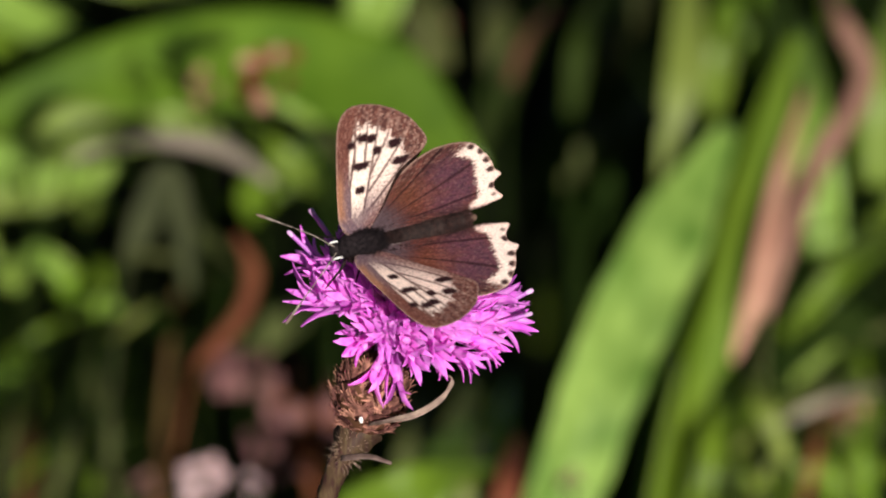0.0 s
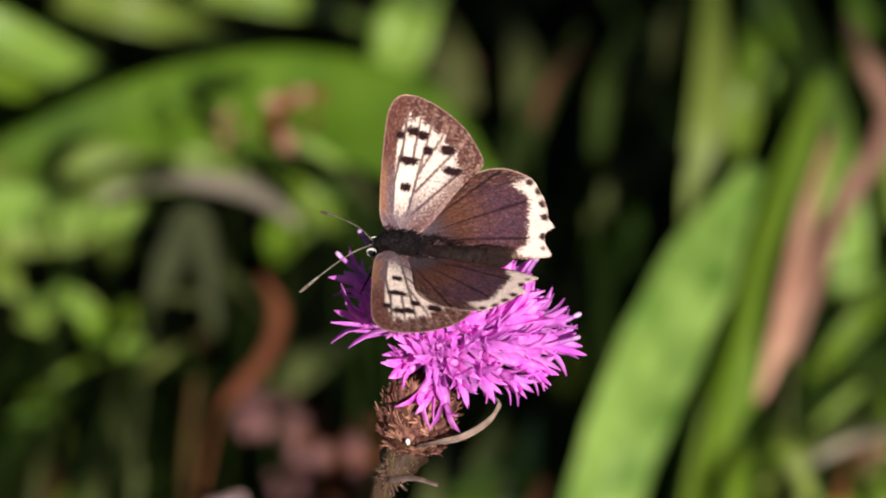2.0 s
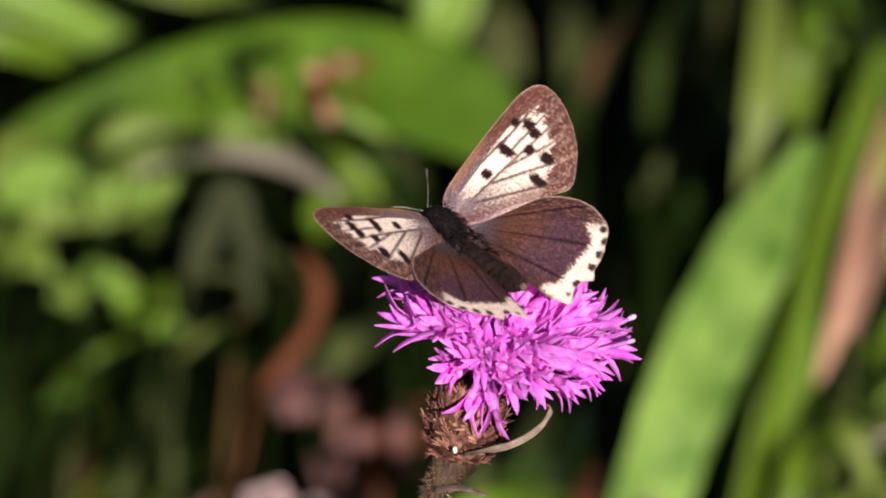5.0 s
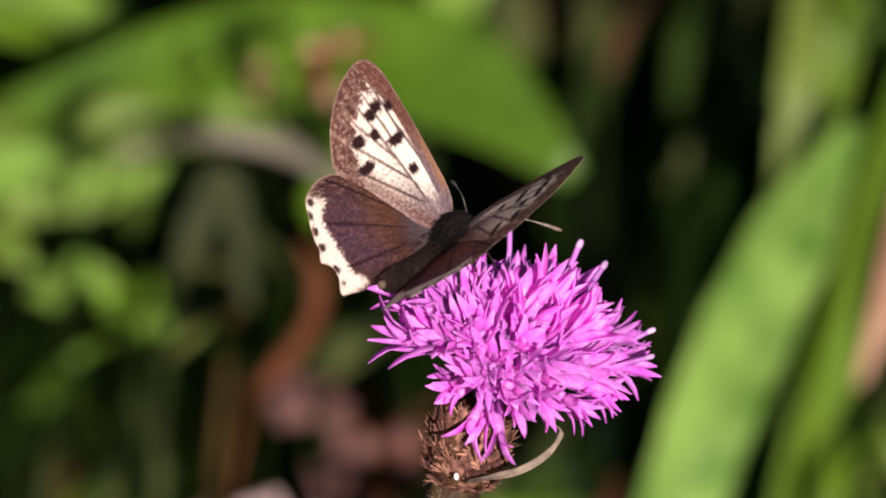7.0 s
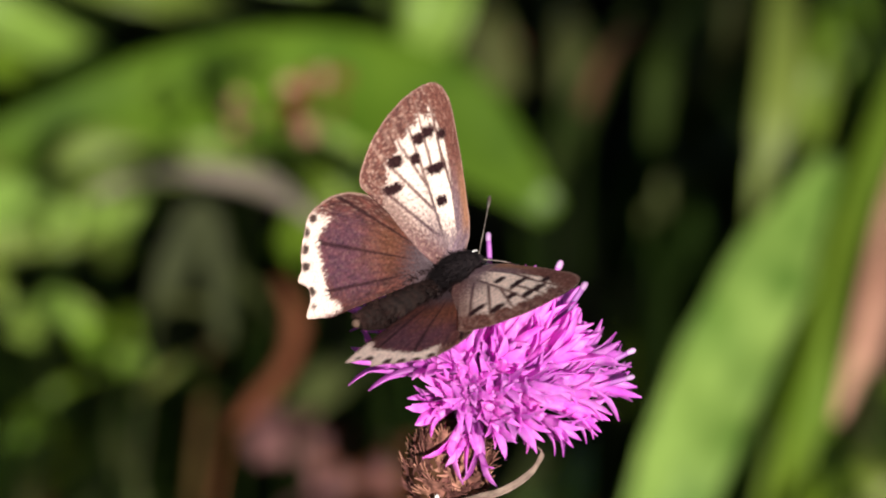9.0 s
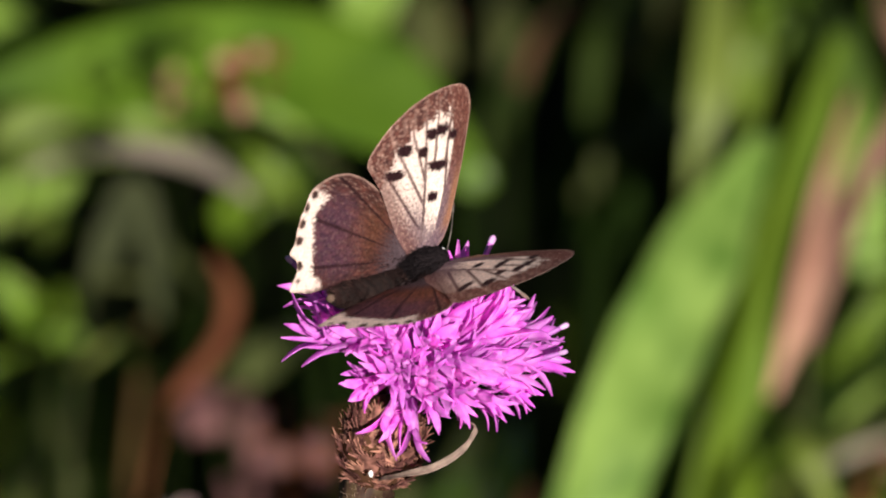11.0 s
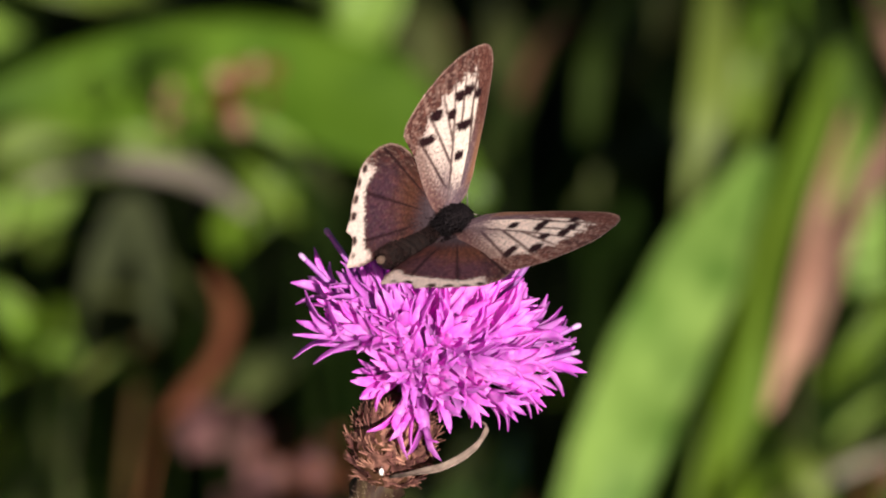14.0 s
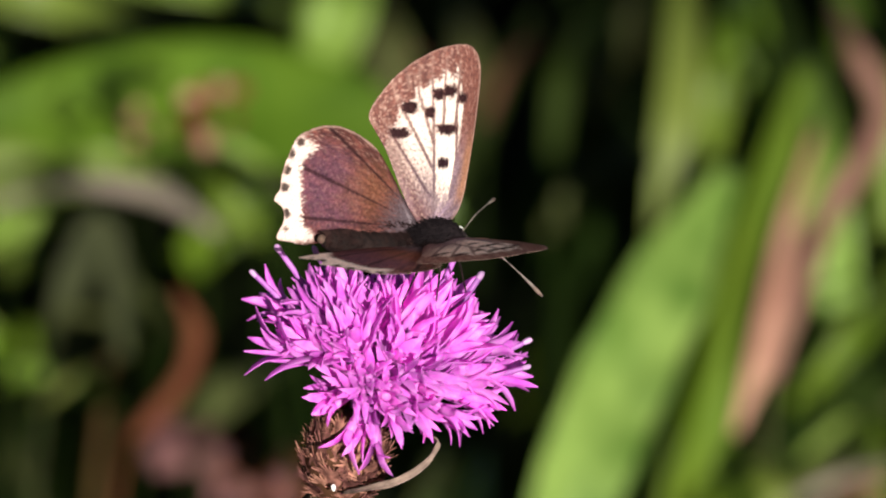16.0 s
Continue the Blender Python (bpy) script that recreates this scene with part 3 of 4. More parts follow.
def hind_colour(p, q, under):
    """The hindwing's pattern: red-brown with violet and orange iridescence painted in, a cream band along the margin
    cut by dark half-moons.
    """
    fine = noise.noise(Vector((p * 5.5, q * 5.5, 5.0)))
    pale = speckle(p, q, 33.0)
    dusk = speckle(p, q, 71.0)
    grain = noise.noise(Vector((p * 1.6, q * 1.6, 1.0)))
    outer = edge_gap(p, q, HIND, 7, 16)
    front = edge_gap(p, q, HIND, 3, 8)
    r = math.hypot(p, q)
    a = math.atan2(q, -p)
    streak = noise.noise(Vector((a * 22, r * 0.7, 2.0)))
    col = BROWN_W.lerp(RUST_W, min(1, max(0, 0.08 + 0.2 * grain + 0.3 * streak))) * 0.72
    sheen = Vector((0.125, 0.040, 0.032)) * max(0.2, 1 + 0.9 * streak + 0.3 * grain) * (0.8 + 0.5 * fine)
    # Iridescence that shifts with the view, held as fixed patches in gloss and base colour.
    violet_sheen = 1 - smooth(1.6, 3.8, math.hypot((p + 8.4) * 0.9, (q - 5.6) * 0.75) + 0.8 * fine)
    sheen = sheen.lerp(Vector((0.100, 0.042, 0.070)), 0.5 * violet_sheen)
    col = col.lerp(Vector((0.066, 0.033, 0.072)), 0.35 * violet_sheen)
    orange_sheen = 1 - smooth(0.8, 3.2, math.hypot((p + 4.9) * 0.8, q - 4.6) + 0.8 * grain + 0.6 * fine)
    sheen = sheen.lerp(Vector((0.18, 0.075, 0.033)), 0.5 * orange_sheen)
    col = col.lerp(Vector((0.12, 0.043, 0.018)), 0.25 * orange_sheen)
    col = col.lerp(LIGHT_W, 0.34 * pale * (0.35 + 0.65 * (1 - smooth(0.6, 2.6, front))) * smooth(4, 7, r))
    col = col.lerp(DARK_W, 0.35 * dusk * smooth(3, 6, r))
    col = col.lerp(GREY_W * 0.5, 1 - smooth(2.4, 5.4, r + 1.4 * fine))
    bar = abs(math.hypot(p + 3.2, q - 2.8) - 4.3)          # the dark bar that closes the cell
    col = col.lerp(DARK_W, 0.6 * (1 - smooth(0.08, 0.2, bar)) * smooth(0.48, 0.56, a) * (1 - smooth(0.76, 0.84, a)))
    vein = abs(math.sin(a * 9.5))
    col = col.lerp(DARK_W, 0.8 * (1 - smooth(0.05, 0.2, vein)) * smooth(3, 6, r))
    inside = smooth(0.14, 0.19, a + 0.03 * fine) * (1 - smooth(0.80, 0.86, a + 0.05 * fine))
    tooth = 0.2 * math.cos(a * 19) + 0.55 * (a - 0.42)
    band = (1 - smooth(1.6, 1.95, outer + tooth + 0.5 * fine)) * inside
    col = col.lerp(CREAM.lerp(PINK_W, min(1, max(0, 0.22 + 0.4 * fine + 0.3 * grain))), band)
    for x, y, size in HIND_DOTS:
        d = math.hypot(p - x, q - y) / size
        col = col.lerp(DARK_W.lerp(BROWN_W, 0.4), 1 - smooth(0.8, 1.15, d + 0.3 * fine))
    rim = 1 - smooth(0.05, 0.18, min(outer, front))
    col = col.lerp(LIGHT_W, 0.5 * rim)
    sheen = sheen.lerp(Vector((0.05, 0.046, 0.050)), 1 - smooth(2.6, 5.6, r + 1.4 * fine)) * (1 - 0.75 * (1 - smooth(0.05, 0.24, vein)) * smooth(2.5, 5, r)) * (1 - 0.45 * dusk)
    sheen = sheen.lerp(Vector((0.05, 0.045, 0.035)), max(band, rim)) * smooth(0.012, 0.03, col.x)
    if under:
        col, sheen = col.lerp(Vector((0.30, 0.25, 0.21)), 0.6), sheen * 0.3
    return col, sheen


def wing_mesh(name, outline, first, last, colour, side, camber, scallop):
    """A thin two-sided wing: rays from the base to the margin, coloured point by point."""
    rays, steps = 150, 84
    margin = spline([(p, q, 0) for p, q in outline[first:last]], rays)
    base = Vector((outline[0][0] * 0.5 + outline[-1][0] * 0.5, 0.0, 0))
    bm = bmesh.new()
    layer = bm.loops.layers.float_color.new("pattern")
    silk = bm.loops.layers.float_color.new("sheen")
    shade, gloss = {}, {}
    grids = []
    for under in (0, 1):
        grid = []
        for i, m in enumerate(margin):
            ray = m - base
            a = math.atan2(m.y, -m.x)
            cut = 1 + scallop * math.cos(a * 21 + 0.6) * smooth(0.40, 0.5, a) * (1 - smooth(0.75, 0.9, a)) + 0.005 * noise.noise(m * 9)
            row = []
            for k in range(steps + 1):
                f = k / steps
                p = base + ray * (f * cut)
                z = camber * math.sin(f * 2.4) * (0.5 + 0.5 * math.sin(i / rays * 3.1)) - 0.05 * abs(math.sin(a * 9.5)) * f
                w = bm.verts.new(Vector((p.x, p.y * side, z + (0.03 if not under else -0.03) * (1 - f * 0.6))) * MM)
                col, sheen = colour(p.x, p.y, under)
                shade[w], gloss[w] = (*col, 1.0), (*sheen, 1.0)
                row.append(w)
            grid.append(row)
        grids.append(grid)
        for i in range(rays):
            for k in range(1, steps):
                f = bm.faces.new((grid[i][k], grid[i + 1][k], grid[i + 1][k + 1], grid[i][k + 1]))
                if (side > 0) == bool(under):
                    f.normal_flip()
    top, low = grids
    for i in range(rays):
        bm.faces.new((top[i][steps], top[i + 1][steps], low[i + 1][steps], low[i][steps]))
    for f in bm.faces:
        for lp in f.loops:
            lp[layer], lp[silk] = shade[lp.vert], gloss[lp.vert]
    loose = [w for w in bm.verts if not w.link_faces]
    bmesh.ops.delete(bm, geom=loose, context="VERTS")
    return mesh_of(bm, name, WING)


def wing_pose(side, flap, sweep, twist, lift):
    return pose(0, 0.9 * side * MM, (0.6 + lift) * MM) @ pose(0, 0, 0, side * flap) @ pose(0, 0, 0, 0, 0, -side * sweep) @ pose(0, 0, 0, 0, twist, 0)


def sway(u, v, roll):
    return Matrix.Translation(HUB + (RIGHT * u + UP * v) * MM) @ BASE @ pose(0, 0, 0, 0, 0, roll)


def perch(u, v, d, *quaternion):
    turn = Quaternion(quaternion).to_matrix().to_4x4()
    return Matrix.Translation(HUB + (RIGHT * u + UP * v + BACK * d) * MM) @ BASE @ turn


fore_left = part("forewing", wing_mesh("forewing", FORE, 0, 21, fore_colour, 1, 0.35, 0.0), None, butterfly, "cream forewing with dark spots and brown border")
fore_right = part("forewing", wing_mesh("forewing", FORE, 0, 21, fore_colour, -1, 0.35, 0.0), None, butterfly, "cream forewing with dark spots and brown border")
hind_left = part("hindwing", wing_mesh("hindwing", HIND, 0, 22, hind_colour, 1, 0.3, 0.006), None, butterfly, "dark brown hindwing with a cream margin band")
hind_right = part("hindwing", wing_mesh("hindwing", HIND, 0, 22, hind_colour, -1, 0.3, 0.006), None, butterfly, "dark brown hindwing with a cream margin band")

bm = bmesh.new()
ball(bm, Vector((0.3, 0, 0.5)) * MM, (2.4 * MM, 1.45 * MM, 1.5 * MM), None, 24, 16, 0.05)
thorax = part("thorax", bm, FUR, butterfly, "dark furry thorax")
bm = bmesh.new()
for k in range(1700):
    a, b = rnd.uniform(0, math.tau), math.asin(rnd.uniform(-0.9, 0.9))
    d = Vector((math.sin(b), math.cos(b) * math.cos(a), math.cos(b) * math.sin(a)))
    p = Vector((0.3 + d.x * 2.35, d.y * 1.42, 0.5 + d.z * 1.46)) * MM
    q = p + (d * rnd.uniform(0.08, 0.35) + Vector((-0.5, 0, 0)) + Vector((rnd.uniform(-0.2, 0.2), rnd.uniform(-0.2, 0.2), rnd.uniform(-0.2, 0.2)))) * MM
    tube(bm, (p, p.lerp(q, 0.5) + d * 0.06 * MM, q), (0.035 * MM, 0.03 * MM, 0.01 * MM), 2, 3)
tagged(part("thorax_hair", bm, FUR, thorax, "fine dark hair"), kind="stuff")
bm = bmesh.new()
for k in range(700):
    x, side = rnd.uniform(-5.5, 2.4), rnd.choice((-1, 1))
    p = Vector((x, side * rnd.uniform(0.9, 1.5), rnd.uniform(0.5, 1.5))) * MM
    q = p + Vector((rnd.uniform(-0.9, 0.0), side * rnd.uniform(0.05, 0.5), rnd.uniform(-0.1, 0.45))) * MM
    tube(bm, (p, p.lerp(q, 0.5) + Vector((0, 0, 0.1 * MM)), q), (0.03 * MM, 0.026 * MM, 0.008 * MM), 2, 3)
tagged(part("body_fringe", bm, FUR_BROWN, thorax, "longer brown hair at the wing bases"), kind="stuff")


def abdomen_rise(x):
    """Height of the abdomen's middle line: it curves up towards its tip."""
    return -0.15 + 2.9 * (max(0, -2.0 - x) / 8.7) ** 1.7


bm = bmesh.new()
xs = (-1.6, -3.5, -5.2, -7.0, -8.6, -9.9, -10.7)
tube(bm, [Vector((x, 0, abdomen_rise(x))) * MM for x in xs], [r * MM for r in (1.05, 1.28, 1.34, 1.28, 1.12, 0.82, 0.32)], 48, 18)
for w in bm.verts:
    ring = abs(math.sin(w.co.x / MM * math.pi / 1.15))
    mid = abdomen_rise(w.co.x / MM) * MM
    w.co.y *= 0.94 + 0.08 * ring
    w.co.z = mid + (w.co.z - mid) * (0.94 + 0.08 * ring)
abdomen = part("abdomen", bm, CUTICLE, butterfly, "dark segmented abdomen")
bm = bmesh.new()
for k in range(2200):
    x, a = rnd.uniform(-10.3, -2.0), rnd.uniform(-0.3, math.pi + 0.3)
    r = 1.22 if x > -8.0 else 1.22 - (-8.0 - x) * 0.27
    d = Vector((0, math.cos(a), math.sin(a)))
    p = Vector((x, d.y * r, abdomen_rise(x) + d.z * r)) * MM
    q = p + (d * rnd.uniform(0.02, 0.10) + Vector((-0.45, 0, 0.12)) + Vector((0, rnd.uniform(-0.25, 0.25), 0))) * MM
    tube(bm, (p, p.lerp(q, 0.5) + d * 0.05 * MM, q), (0.035 * MM, 0.03 * MM, 0.01 * MM), 2, 3)
tagged(part("abdomen_hair", bm, FUR_BROWN, abdomen, "short dark hair"), kind="stuff")
bm = bmesh.new()
ball(bm, Vector((-10.7, 0, 2.75)) * MM, (0.42 * MM, 0.36 * MM, 0.4 * MM), None, 10, 8, 0.2)
part("abdomen_tip", bm, DRY, abdomen, "pale abdomen tip")
bm = bmesh.new()
ball(bm, Vector((2.5, 0, -0.15)) * MM, (0.8 * MM, 0.9 * MM, 0.8 * MM), None, 16, 12, 0.05)
head = part("head", bm, FUR, butterfly, "small dark head")
for s in (1, -1):
    bm = bmesh.new()
    ball(bm, Vector((2.7, 0.72 * s, -0.1)) * MM, (0.48 * MM, 0.34 * MM, 0.52 * MM), None, 14, 10)
    eye = part("eye", bm, EYE_BLACK, head, "black eye")
    bm = bmesh.new()
    ring = [Vector((2.7 + 0.44 * math.cos(a), (0.80 * s), -0.1 + 0.48 * math.sin(a))) * MM for a in [math.tau * k / 14 for k in range(14)]]
    tube(bm, ring, (0.10 * MM, 0.10 * MM), 28, 6)
    part("eye_rim", bm, WHITE_SCALES, eye, "white eye rim")
    bm = bmesh.new()
    pts = [Vector((2.9, 0.3 * s, 0.45)) * MM, Vector((4.7, 1.9 * s, 0.2)) * MM, Vector((6.9, 3.9 * s, -1.2)) * MM, Vector((8.6, 5.5 * s, -2.6)) * MM]
    tube(bm, pts, [r * MM for r in (0.07, 0.05, 0.05, 0.05, 0.06, 0.15, 0.1)], 30, 6)
    antenna = part("antenna", bm, ANTENNA, butterfly, "thin banded antenna with a dark club")
    bm = bmesh.new()
    path = spline(pts, 24)
    tube(bm, [path[k] for k in (20, 21, 22, 23, 24)], [r * MM for r in (0.07, 0.16, 0.19, 0.15, 0.08)], 10, 8)
    part("antenna_club", bm, WISP, antenna, "brown antenna club")
    for x, out, back in ((1.5, 2.6, 1.6), (0.4, 3.0, -0.2), (-0.7, 2.8, -2.2)):
        bm = bmesh.new()
        tube(bm, [Vector(v) * MM for v in ((x, 0.7 * s, -0.9), (x + back * 0.4, out * 0.6 * s, -1.2), (x + back * 0.7, out * 0.8 * s, -2.6), (x + back, out * s, -4.2))], [r * MM for r in (0.16, 0.14, 0.09, 0.07)], 14, 6)
        part("leg", bm, CUTICLE, butterfly, "thin dark leg")

# ---- plants behind the flower ----
def rooted(name, label, category, group=""):
    return thing(name, label, category, group)


def to_ground(p, lean=0.03):
    return Vector((p.x + lean * (0.5 if p.x > 0 else -0.5), p.y + 0.01, 0.0))


def plant(name, label, category, mat, pts, widths, stalk_mat=None, stalk=14, part_name="leaf", face=None, round_=False, group="", **shape):
    """A plant with one long leaf or stalk over a thin stem that grows from the soil. pts: across, down, behind."""
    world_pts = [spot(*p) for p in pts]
    d = sum(p[2] for p in pts) / len(pts)
    foot = to_ground(world_pts[0])
    root = rooted(name, label, category, group)
    root.location = foot
    bm = bmesh.new()
    local = [p - foot for p in world_pts]
    if round_:
        tube(bm, local, [span(w / 2, d) for w in widths], 40, 10, 0.2)
    else:
        blade(bm, local, [span(w, d) for w in widths], face or (BACK + Vector((0.2, 0, 0.5))), **shape)
    part(part_name, bm, mat, root)
    bm = bmesh.new()
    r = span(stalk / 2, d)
    out = (local[0] - local[1]).normalized() * local[0].z * 0.25
    tube(bm, ((0, 0, -0.006), local[0] * 0.5 + out * 0.5, local[0] + (local[1] - local[0]) * 0.03), (r * 1.3, r, r), 14, 8, 0.1)
    part("stem", bm, stalk_mat or mat, root)
    return root


def herb(label, mat, h, v, d, size, n, seed, spread=1.0, stem_mat=None, group="low herbs"):
    """A small herb: a stem from the soil and n separate leaves round its top, sizes in focal steps."""
    r = random.Random(seed)
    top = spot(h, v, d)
    foot = to_ground(top)
    root = rooted("herb", label, "herb", group)
    root.location = foot
    bm = bmesh.new()
    tube(bm, ((0, 0, -0.006), (top - foot) * 0.5 + Vector((0.004, 0, 0)), top - foot), (span(9, d), span(7, d), span(4, d)), 12, 6)
    part("stem", bm, stem_mat or LEAF_SHADED, root)
    for k in range(n):
        a = math.tau * (k + r.uniform(-0.3, 0.3)) / n
        s = span(size, d) * r.uniform(0.7, 1.25)
        at = top - foot + Vector((0, 0, -r.uniform(0, 1.2) * s * spread))
        o = Vector((math.cos(a), math.sin(a) * 0.8, r.uniform(-0.1, 0.6))).normalized()
        bm = bmesh.new()
        blade(bm, (at, at + o * s * 0.55 + Vector((0, 0, 0.12 * s)), at + o * s * r.uniform(1.0, 1.4) - Vector((0, 0, 0.25 * s * r.random()))), (s * 0.18, s * 0.62, s * 0.5, s * 0.05), Vector((0.1, -0.8, 0.6)), 7, 4, 0.12, 0.08)
        part("leaf", bm, mat, root)
    return root


def seed_head(label, mat, h, v, d, size, n, seed, lobe=None):
    """A withered flower head: a stem and a cluster of drooping separate bits."""
    r = random.Random(seed)
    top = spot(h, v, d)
    foot = to_ground(top)
    root = rooted("withered_flower", label, "flower", "withered flowers")
    root.location = foot
    bm = bmesh.new()
    tube(bm, ((0, 0, -0.006), (top - foot) * 0.6 + Vector((0.003, 0, 0)), top - foot), (span(5, d), span(5, d), span(4, d)), 12, 6)
    part("stem", bm, LEAF_SHADED, root)
    for k in range(n):
        o = Vector((r.uniform(-1, 1), r.uniform(-0.8, 0.8), r.uniform(-0.8, 0.8)))
        c = top - foot + o * span(size, d)
        bm = bmesh.new()
        s = span(size * r.uniform(0.22, 0.42), d)
        ball(bm, c, (s, s * 0.8, s * r.uniform(0.7, 1.2)), Matrix.Rotation(r.uniform(0, 3), 4, "Y"), 10, 8, 0.35)
        part("floret", bm, mat if r.random() < 0.75 or lobe is None else lobe, root)
    return root


UPRIGHT = BACK + Vector((0.35, 0, 0.3))
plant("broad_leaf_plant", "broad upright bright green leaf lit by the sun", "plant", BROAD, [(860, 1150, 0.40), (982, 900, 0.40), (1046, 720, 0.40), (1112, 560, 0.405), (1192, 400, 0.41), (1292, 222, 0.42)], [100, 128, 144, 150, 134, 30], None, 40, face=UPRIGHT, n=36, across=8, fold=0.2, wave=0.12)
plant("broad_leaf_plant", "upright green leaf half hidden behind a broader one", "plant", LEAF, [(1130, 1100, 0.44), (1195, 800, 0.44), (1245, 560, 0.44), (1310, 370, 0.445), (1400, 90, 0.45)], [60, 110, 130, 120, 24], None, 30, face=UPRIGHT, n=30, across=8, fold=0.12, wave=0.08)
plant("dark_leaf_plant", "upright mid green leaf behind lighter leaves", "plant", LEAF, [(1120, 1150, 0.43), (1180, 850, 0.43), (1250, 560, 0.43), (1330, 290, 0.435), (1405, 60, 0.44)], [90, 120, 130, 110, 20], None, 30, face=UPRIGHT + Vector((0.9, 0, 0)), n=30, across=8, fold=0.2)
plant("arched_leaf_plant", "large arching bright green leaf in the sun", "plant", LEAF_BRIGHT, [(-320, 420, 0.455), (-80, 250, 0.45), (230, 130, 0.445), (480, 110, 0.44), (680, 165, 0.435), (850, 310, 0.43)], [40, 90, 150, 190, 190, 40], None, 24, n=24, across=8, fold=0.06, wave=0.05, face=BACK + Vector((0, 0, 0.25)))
plant("pink_leaf_plant", "pinkish tan withered leaf standing upright", "plant", PINK_STALK, [(1296, 640, 0.40), (1330, 540, 0.40), (1352, 440, 0.40), (1380, 310, 0.405), (1425, 160, 0.41)], [10, 37, 37, 28, 10], LEAF_SHADED, 12, face=UPRIGHT, n=20, fold=0.2)
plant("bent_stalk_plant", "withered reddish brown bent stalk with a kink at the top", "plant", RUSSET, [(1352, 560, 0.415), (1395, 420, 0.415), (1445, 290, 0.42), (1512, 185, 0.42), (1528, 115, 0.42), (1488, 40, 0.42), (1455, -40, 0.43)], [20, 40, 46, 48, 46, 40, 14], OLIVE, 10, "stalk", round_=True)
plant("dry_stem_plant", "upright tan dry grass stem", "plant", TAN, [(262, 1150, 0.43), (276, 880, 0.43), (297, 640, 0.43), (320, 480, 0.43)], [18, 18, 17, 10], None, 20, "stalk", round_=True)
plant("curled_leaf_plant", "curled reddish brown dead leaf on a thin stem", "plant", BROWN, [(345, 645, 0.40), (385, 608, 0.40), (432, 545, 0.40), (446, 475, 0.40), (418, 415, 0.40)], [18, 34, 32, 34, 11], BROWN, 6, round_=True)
plant("straw_plant", "arching grey dead grass straw", "plant", STRAW, [(120, 285, 0.41), (190, 258, 0.41), (280, 246, 0.40), (390, 262, 0.40), (480, 322, 0.395)], [8, 16, 28, 46, 18], LEAF_SHADED, 8, "straw", round_=True)
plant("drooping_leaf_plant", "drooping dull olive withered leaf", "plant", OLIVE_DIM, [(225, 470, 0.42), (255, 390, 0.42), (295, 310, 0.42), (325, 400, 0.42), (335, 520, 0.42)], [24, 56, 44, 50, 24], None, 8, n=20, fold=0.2)

